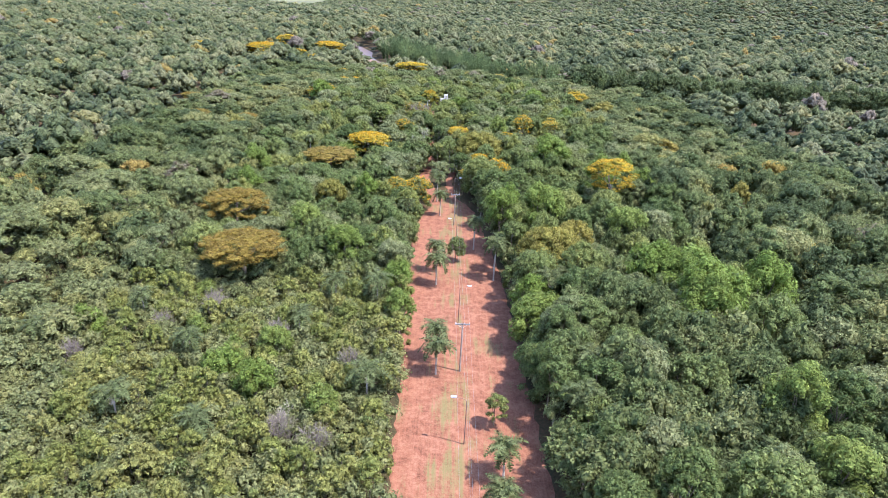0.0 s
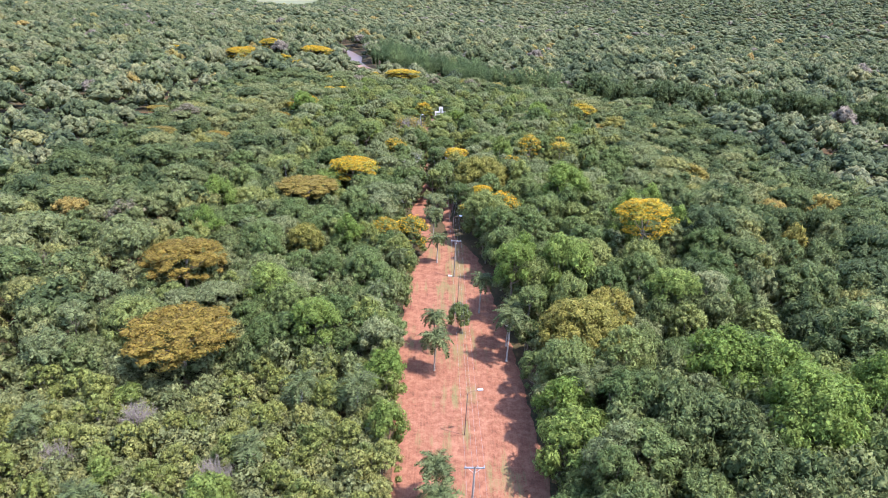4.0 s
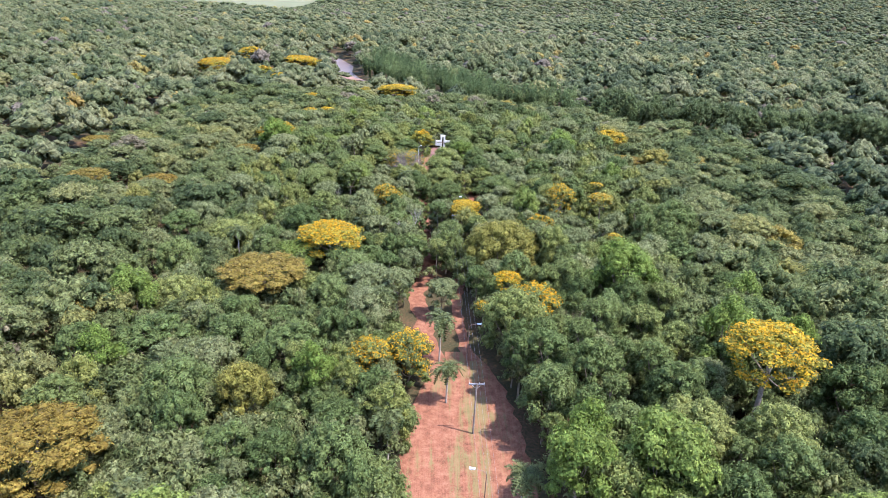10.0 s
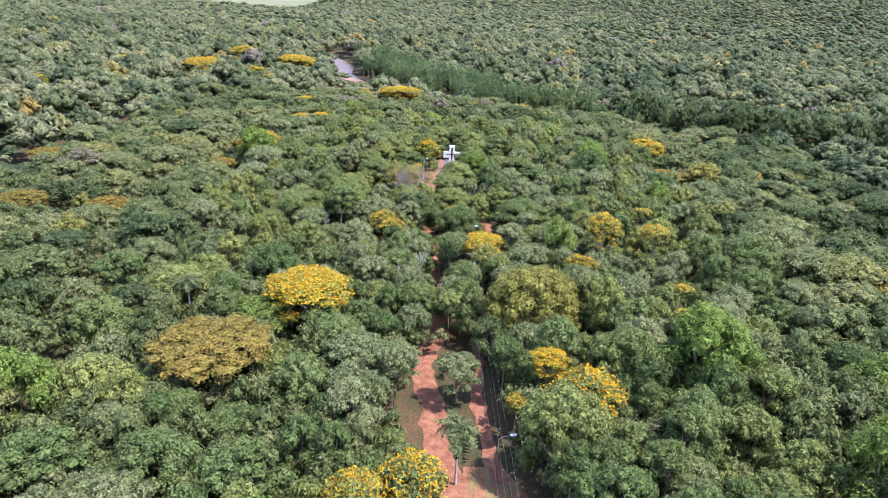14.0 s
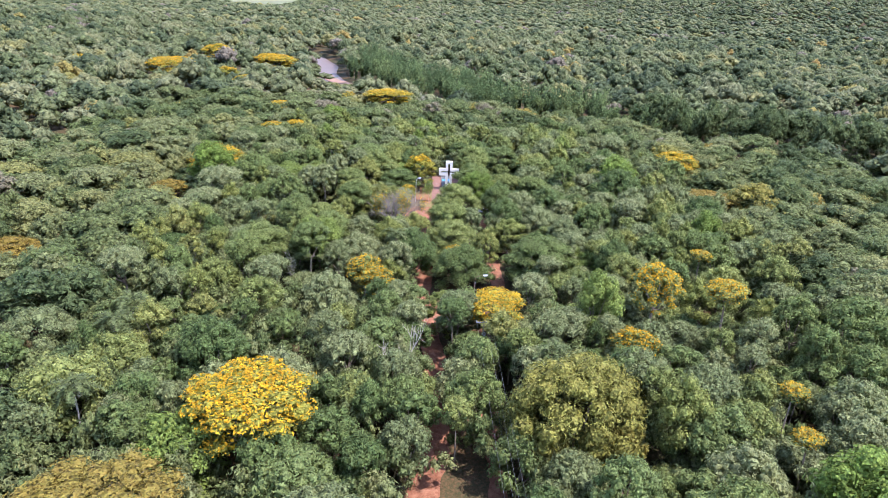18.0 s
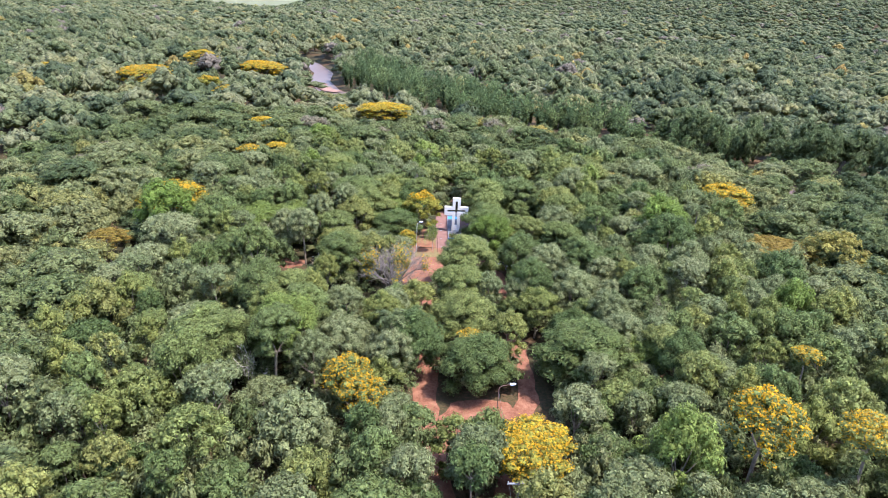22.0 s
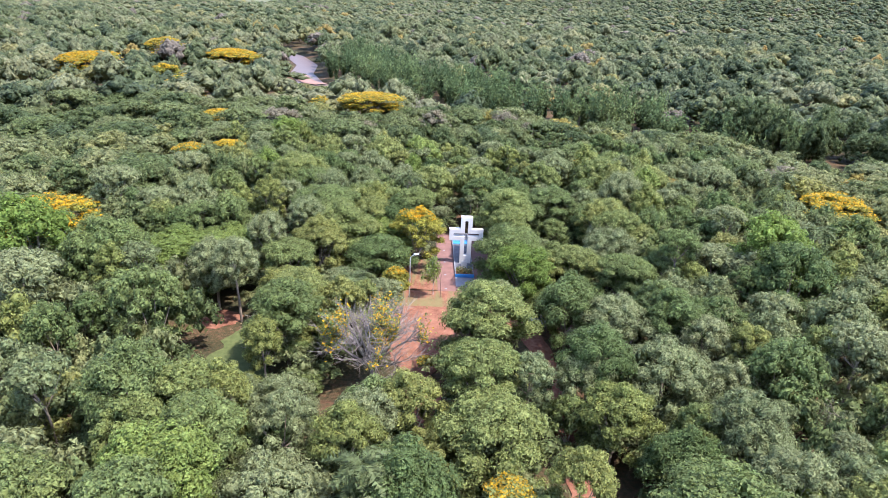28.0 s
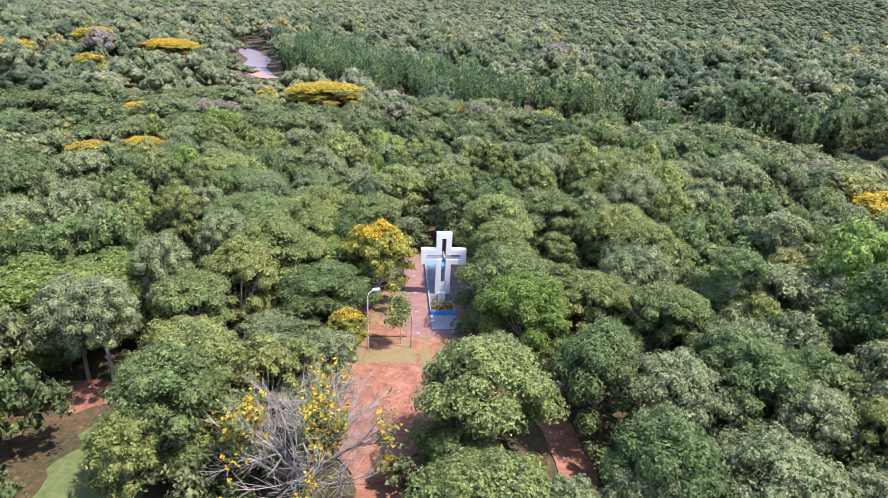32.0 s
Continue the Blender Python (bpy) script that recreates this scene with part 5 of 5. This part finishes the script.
# ---- power line and street lamps ----
def lamp_post(x, y, h, turn, mat, label, arm=1.6):
    root = new("street_lamp")
    root.matrix_world = pose(x, y, float(land(x, y)), 0, 0, turn)
    tagged(root, label, "street lamp", "street lamps along the road")
    v, q = tube([(0, 0, -0.4), (0, 0, h * 0.5), (0, 0, h)], [0.085, 0.07, 0.055], 8)
    part("pole", mesh_np("pole", v, q, None, (mat,), smooth=True), None, root)
    v, q = tube([(0, 0, h - 0.05), (0.1, 0, h + 0.25), (0.45, 0, h + 0.48), (arm, 0, h + 0.6)], [0.045, 0.04, 0.035, 0.03], 6)
    part("arm", mesh_np("arm", v, q, None, (mat,), smooth=True), None, root)
    head = part("lamp_head", box(bmesh.new(), arm - 0.15, -0.17, h + 0.54, arm + 0.65, 0.17, h + 0.70, 0.05), STEEL, root, "pale grey lamp head")
    part("cover", box(bmesh.new(), arm, -0.13, h + 0.48, arm + 0.55, 0.13, h + 0.538, 0.02), LAMPGLASS, head)
    return root


def power_pole(x, y, h=9.0, transformer=False):
    root = new("power_pole")
    root.matrix_world = pose(x, y, float(land(x, y)), 0, 0, 2)
    tagged(root, "timber power pole with a pale crossarm" + (" and transformer" if transformer else ""), "power pole", "power poles along the road")
    v, q = tube([(0, 0, -0.5), (0, 0, h * 0.5), (0, 0, h + 0.25)], [0.16, 0.135, 0.11], 10)
    part("pole", mesh_np("pole", v, q, None, (POLEWOOD,), smooth=True), None, root)
    part("crossarm", box(bmesh.new(), -1.2, 0.10, h - 0.12, 1.2, 0.24, h + 0.06, 0.02), CONCRETE, root, "pale grey crossarm")
    for sx in (-1, 1):
        v, q = tube([(sx * 0.75, 0.17, h - 0.12), (0, 0.12, h - 0.8)], [0.02, 0.02], 4)
        part("brace", mesh_np("brace", v, q, None, (STEEL,)), None, root)
    for px in (-1.1, 0.35, 1.1):
        v, q = tube([(px, 0.17, h + 0.06), (px, 0.17, h + 0.14), (px, 0.17, h + 0.17), (px, 0.17, h + 0.28)], [0.03, 0.03, 0.075, 0.05], 8)
        part("insulator", mesh_np("insulator", v, q, None, (WHITE,), smooth=True), None, root)
    if transformer:
        v, q = tube([(0.0, -0.42, h - 2.5), (0.0, -0.42, h - 1.6)], [0.32, 0.32], 12)
        part("transformer_tank", mesh_np("tank", v, q, None, (STEEL,), smooth=True), None, root, "grey transformer drum")
        part("bracket", box(bmesh.new(), -0.5, -0.1, h - 2.7, 0.5, 0.1, h - 2.55, 0.02), CONCRETE, root)
    return root


LAMPS = [(4.1, 70.0, 7.2, 170), (3.4, 105.5, 7.2, 15), (2.9, 146.0, 7.0, 170), (2.1, 182.5, 7.4, 12), (1.3, 223.5, 7.4, 165), (0.6, 256.6, 7.2, 10)]
for x, y, h, a in LAMPS:
    lamp_post(x, y, h, a, RUST, "slim dark street lamp with a curved arm beside the dirt road")
lamp_post(-11.8, 316.0, 6.4, 20, STEEL, "pale grey street lamp beside the monument lawn", 0.7)
POLES = [(4.6, 8.0), (3.6, 88.2), (2.4, 162.7), (0.8, 238.0)]
for k, (x, y) in enumerate(POLES):
    power_pole(x, y, 9.0, k == 3)


def wire(name, a, b, sag, radius, label):
    a, b = np.array(a), np.array(b)
    pts = [a + (b - a) * t - np.array([0, 0, sag * 4 * t * (1 - t)]) for t in np.linspace(0, 1, 17)]
    v, q = tube(pts, [radius] * 17, 4)
    ob = part(name, mesh_np(name, v, q, None, (WIRE,)))
    tagged(ob, label, "cable", "wires of the power line")


for (x0, y0), (x1, y1) in zip(POLES, POLES[1:]):
    for px in (-1.1, 0.35, 1.1):
        wire("power_line", (x0 + px, y0 + 0.17, float(land(x0, y0)) + 9.28), (x1 + px, y1 + 0.17, float(land(x1, y1)) + 9.28), 0.9, 0.010, "thin grey overhead power wire between poles")
chain = sorted([(x, y, 7.0) for x, y, h, a in LAMPS] + [(x, y, 7.3) for x, y in POLES], key=lambda c: c[1])
for (x0, y0, h0), (x1, y1, h1) in zip(chain, chain[1:]):
    wire("lamp_cable", (x0, y0, float(land(x0, y0)) + h0), (x1, y1, float(land(x1, y1)) + h1), 0.35, 0.010, "thin cable strung between the street lamps")

# ---- the monument ----
GZ = -1.0
MX, MY = -2.75, 329.6
cross = new("cross_monument")
cross.matrix_world = pose(MX, MY, GZ, 0, 0, 0)
tagged(cross, "tall white concrete cross with an open slot along its beams", "monument")
H, W, A, DEP = 8.5, 0.95, 2.85, 0.45      # height, half width, half span, half depth
Z0, Z1 = 4.35, 6.35                       # crossbar, bottom and top
SLOT = 0.27
# the outline is made of flat walls round a slot in the shape of a thin cross
pieces = [("stem_wall", -W, 0.0, -SLOT, Z0), ("stem_wall", SLOT, 0.0, W, Z0), ("arm_wall", -A, Z0, -SLOT, Z0 + 0.72), ("arm_wall", SLOT, Z0, A, Z0 + 0.72),
          ("arm_wall", -A, Z1 - 0.72, -SLOT, Z1), ("arm_wall", SLOT, Z1 - 0.72, A, Z1), ("head_wall", -W, Z1, -SLOT, H - 0.7), ("head_wall", SLOT, Z1, W, H - 0.7),
          ("head_cap", -W, H - 0.7, W, H), ("arm_end", -A, Z0 + 0.72, -A + 0.7, Z1 - 0.72), ("arm_end", A - 0.7, Z0 + 0.72, A, Z1 - 0.72), ("stem_foot", -SLOT, 0.0, SLOT, 1.6)]
for name, x0, z0, x1, z1 in pieces:
    part(name, box(bmesh.new(), x0, -DEP, z0, x1, DEP, z1, 0.012), WHITE, cross)

basin = new("basin")
basin.matrix_world = pose(-3.05, 0, GZ)
tagged(basin, "long shallow grey basin with a blue front round the cross", "basin")
BW, B0, B1 = 1.55, 320.0, 343.0
for name, x0, y0, x1, y1, z1, mat in (("side_wall", -BW, B0 + 3.6, -BW + 0.16, B1, 0.45, CONCRETE), ("side_wall", BW - 0.16, B0 + 3.6, BW, B1, 0.45, CONCRETE), ("end_wall", -BW + 0.16, B1 - 0.16, BW - 0.16, B1, 0.45, CONCRETE),
                                      ("front_wall", -BW + 0.0, B0 + 3.4, BW, B0 + 3.6, 0.7, BLUE), ("floor_slab", -BW + 0.16, B0 + 3.6, BW - 0.16, B1 - 0.16, 0.2, BASINFLOOR),
                                      ("apron", -BW, B0, BW, B0 + 3.4, 0.16, CONCRETE), ("blue_panel", -BW + 0.16, B1 - 5.0, BW - 0.16, B1 - 3.2, 0.26, BLUE)):
    part(name, box(bmesh.new(), x0, y0, 0.02, x1, y1, z1, 0.02), mat, basin)
pl = new("flower_bed")
pl.matrix_world = pose(-3.05, B0 + 4.9, GZ + 0.2)
tagged(pl, "small bed of green plants and flowers before the cross", "flower bed")
rng = np.random.default_rng(8)
P = np.stack([rng.uniform(-1.3, 1.3, 260), rng.uniform(-1.1, 1.1, 260), rng.uniform(0.15, 0.9, 260)], -1)
LV, LQ = leaf_quads(rng, P, unit(rng.normal(size=P.shape) + (0, 0, 0.5)), 0.26, 0.35)
part("plant_clump", mesh_np("plant_clump", LV, LQ, None, (MID_G,)), None, pl)
P = np.stack([rng.uniform(-1.3, 1.3, 50), rng.uniform(-1.1, 0.6, 50), rng.uniform(0.4, 1.0, 50)], -1)
LV, LQ = leaf_quads(rng, P, unit(rng.normal(size=P.shape) * 0.5 + (0, 0, 0.8)), 0.14, 0.8)
part("flower_clump", mesh_np("flower_clump", LV, LQ, None, (RUSSET,)), None, pl, "orange flowers")
part("soil_mound", box(bmesh.new(), -1.36, -1.2, 0.004, 1.36, 1.2, 0.22, 0.08), TRAIL, pl)
plaque = part("plaque_stone", box(bmesh.new(), -0.45, -0.12, 0.0, 0.45, 0.12, 1.5, 0.05), WHITE)
plaque.matrix_world = pose(-3.05, B0 + 6.6, GZ + 0.2)
tagged(plaque, "small white stone tablet at the foot of the cross", "plaque")
boulder = part("boulder", mesh_np("boulder", ICO_V * np.random.default_rng(4).uniform(0.8, 1.15, (12, 1)) * (0.55, 0.4, 0.32) + (0, 0, 0.18), None, ICO_T, (BARK,)))
boulder.matrix_world = pose(-2.1, 319.0, GZ + 0.1)
tagged(boulder, "low brown boulder before the basin", "stone")
# paving round the basin: flags laid in courses
pave = part("pavement", box(bmesh.new(), -7.5, 317.2, GZ - 0.2, 1.6, 344.0, GZ + 0.10, 0.02), PAVER)
tagged(pave, "worn red paving on either side of the basin", "paving", kind="structure")
for k in range(4):
    for sx in (-6.2, 0.4):
        v, q = tube([(0, 0, 0.0), (0, 0, 0.03), (0, 0, 0.035)], [0.2, 0.2, 0.02], 10)
        disc = part("paving_disc", mesh_np("disc", v, q, None, (CONCRETE,)))
        disc.matrix_world = pose(sx, 319.2 + 5.2 * k, GZ + 0.10)
        tagged(disc, "small pale round cover set on the red paving", "cover", "covers on the paving")
# saplings' stakes and the thin post
post = part("post", mesh_np("post", *tube([(0, 0, -0.2), (0, 0, 1.5), (0, 0, 3.9)], [0.05, 0.045, 0.04], 8), None, (RUST,), smooth=True))
post.matrix_world = pose(-7.15, 315.9, GZ + 0.05)
tagged(post, "thin dark metal post at the edge of the paving", "post")

# ---- parked car under the trees ----
car = new("car")
car.matrix_world = pose(6.9, 309.3, float(land(6.9, 309.3)) + 0.05, 0, 0, -38)
tagged(car, "white parked car half hidden under trees", "car")
bm = box(bmesh.new(), -2.1, -0.85, 0.32, 2.1, 0.85, 0.95, 0.14)
part("body", bm, CARPAINT, car)
corner = [(-1.7, -0.76, 0.94), (1.0, -0.76, 0.94), (1.0, 0.76, 0.94), (-1.7, 0.76, 0.94), (-1.3, -0.62, 1.45), (0.35, -0.62, 1.45), (0.35, 0.62, 1.45), (-1.3, 0.62, 1.45)]
for name, f in (("side_window", (0, 1, 5, 4)), ("windscreen", (1, 2, 6, 5)), ("side_window", (2, 3, 7, 6)), ("rear_window", (3, 0, 4, 7))):
    bm = bmesh.new()
    bm.faces.new([bm.verts.new(corner[i]) for i in f])
    part(name, bm, CARGLASS, car, "dark window glass")
part("roof", box(bmesh.new(), -1.34, -0.66, 1.44, 0.4, 0.66, 1.52, 0.035), CARPAINT, car)
for wx in (-1.3, 1.3):
    for wy in (-0.84, 0.84):
        v, q = tube([(wx, wy - 0.1, 0.33), (wx, wy - 0.08, 0.33), (wx, wy + 0.08, 0.33), (wx, wy + 0.1, 0.33)], [0.2, 0.33, 0.33, 0.2], 16)
        wheel = part("wheel", mesh_np("tyre", v, q, None, (RUBBER,), smooth=True), None, car)
        v, q = tube([(wx, wy - 0.105, 0.33), (wx, wy + 0.105, 0.33)], [0.19, 0.19], 12)
        part("rim", mesh_np("rim", v, q, None, (STEEL,), smooth=True), None, wheel)
# prototypes that were not used
for kind, rows in PROTOS.items():
    for root, used, _, _ in rows:
        if not used:
            for ob in (*root.children_recursive, root):
                bpy.data.objects.remove(ob)
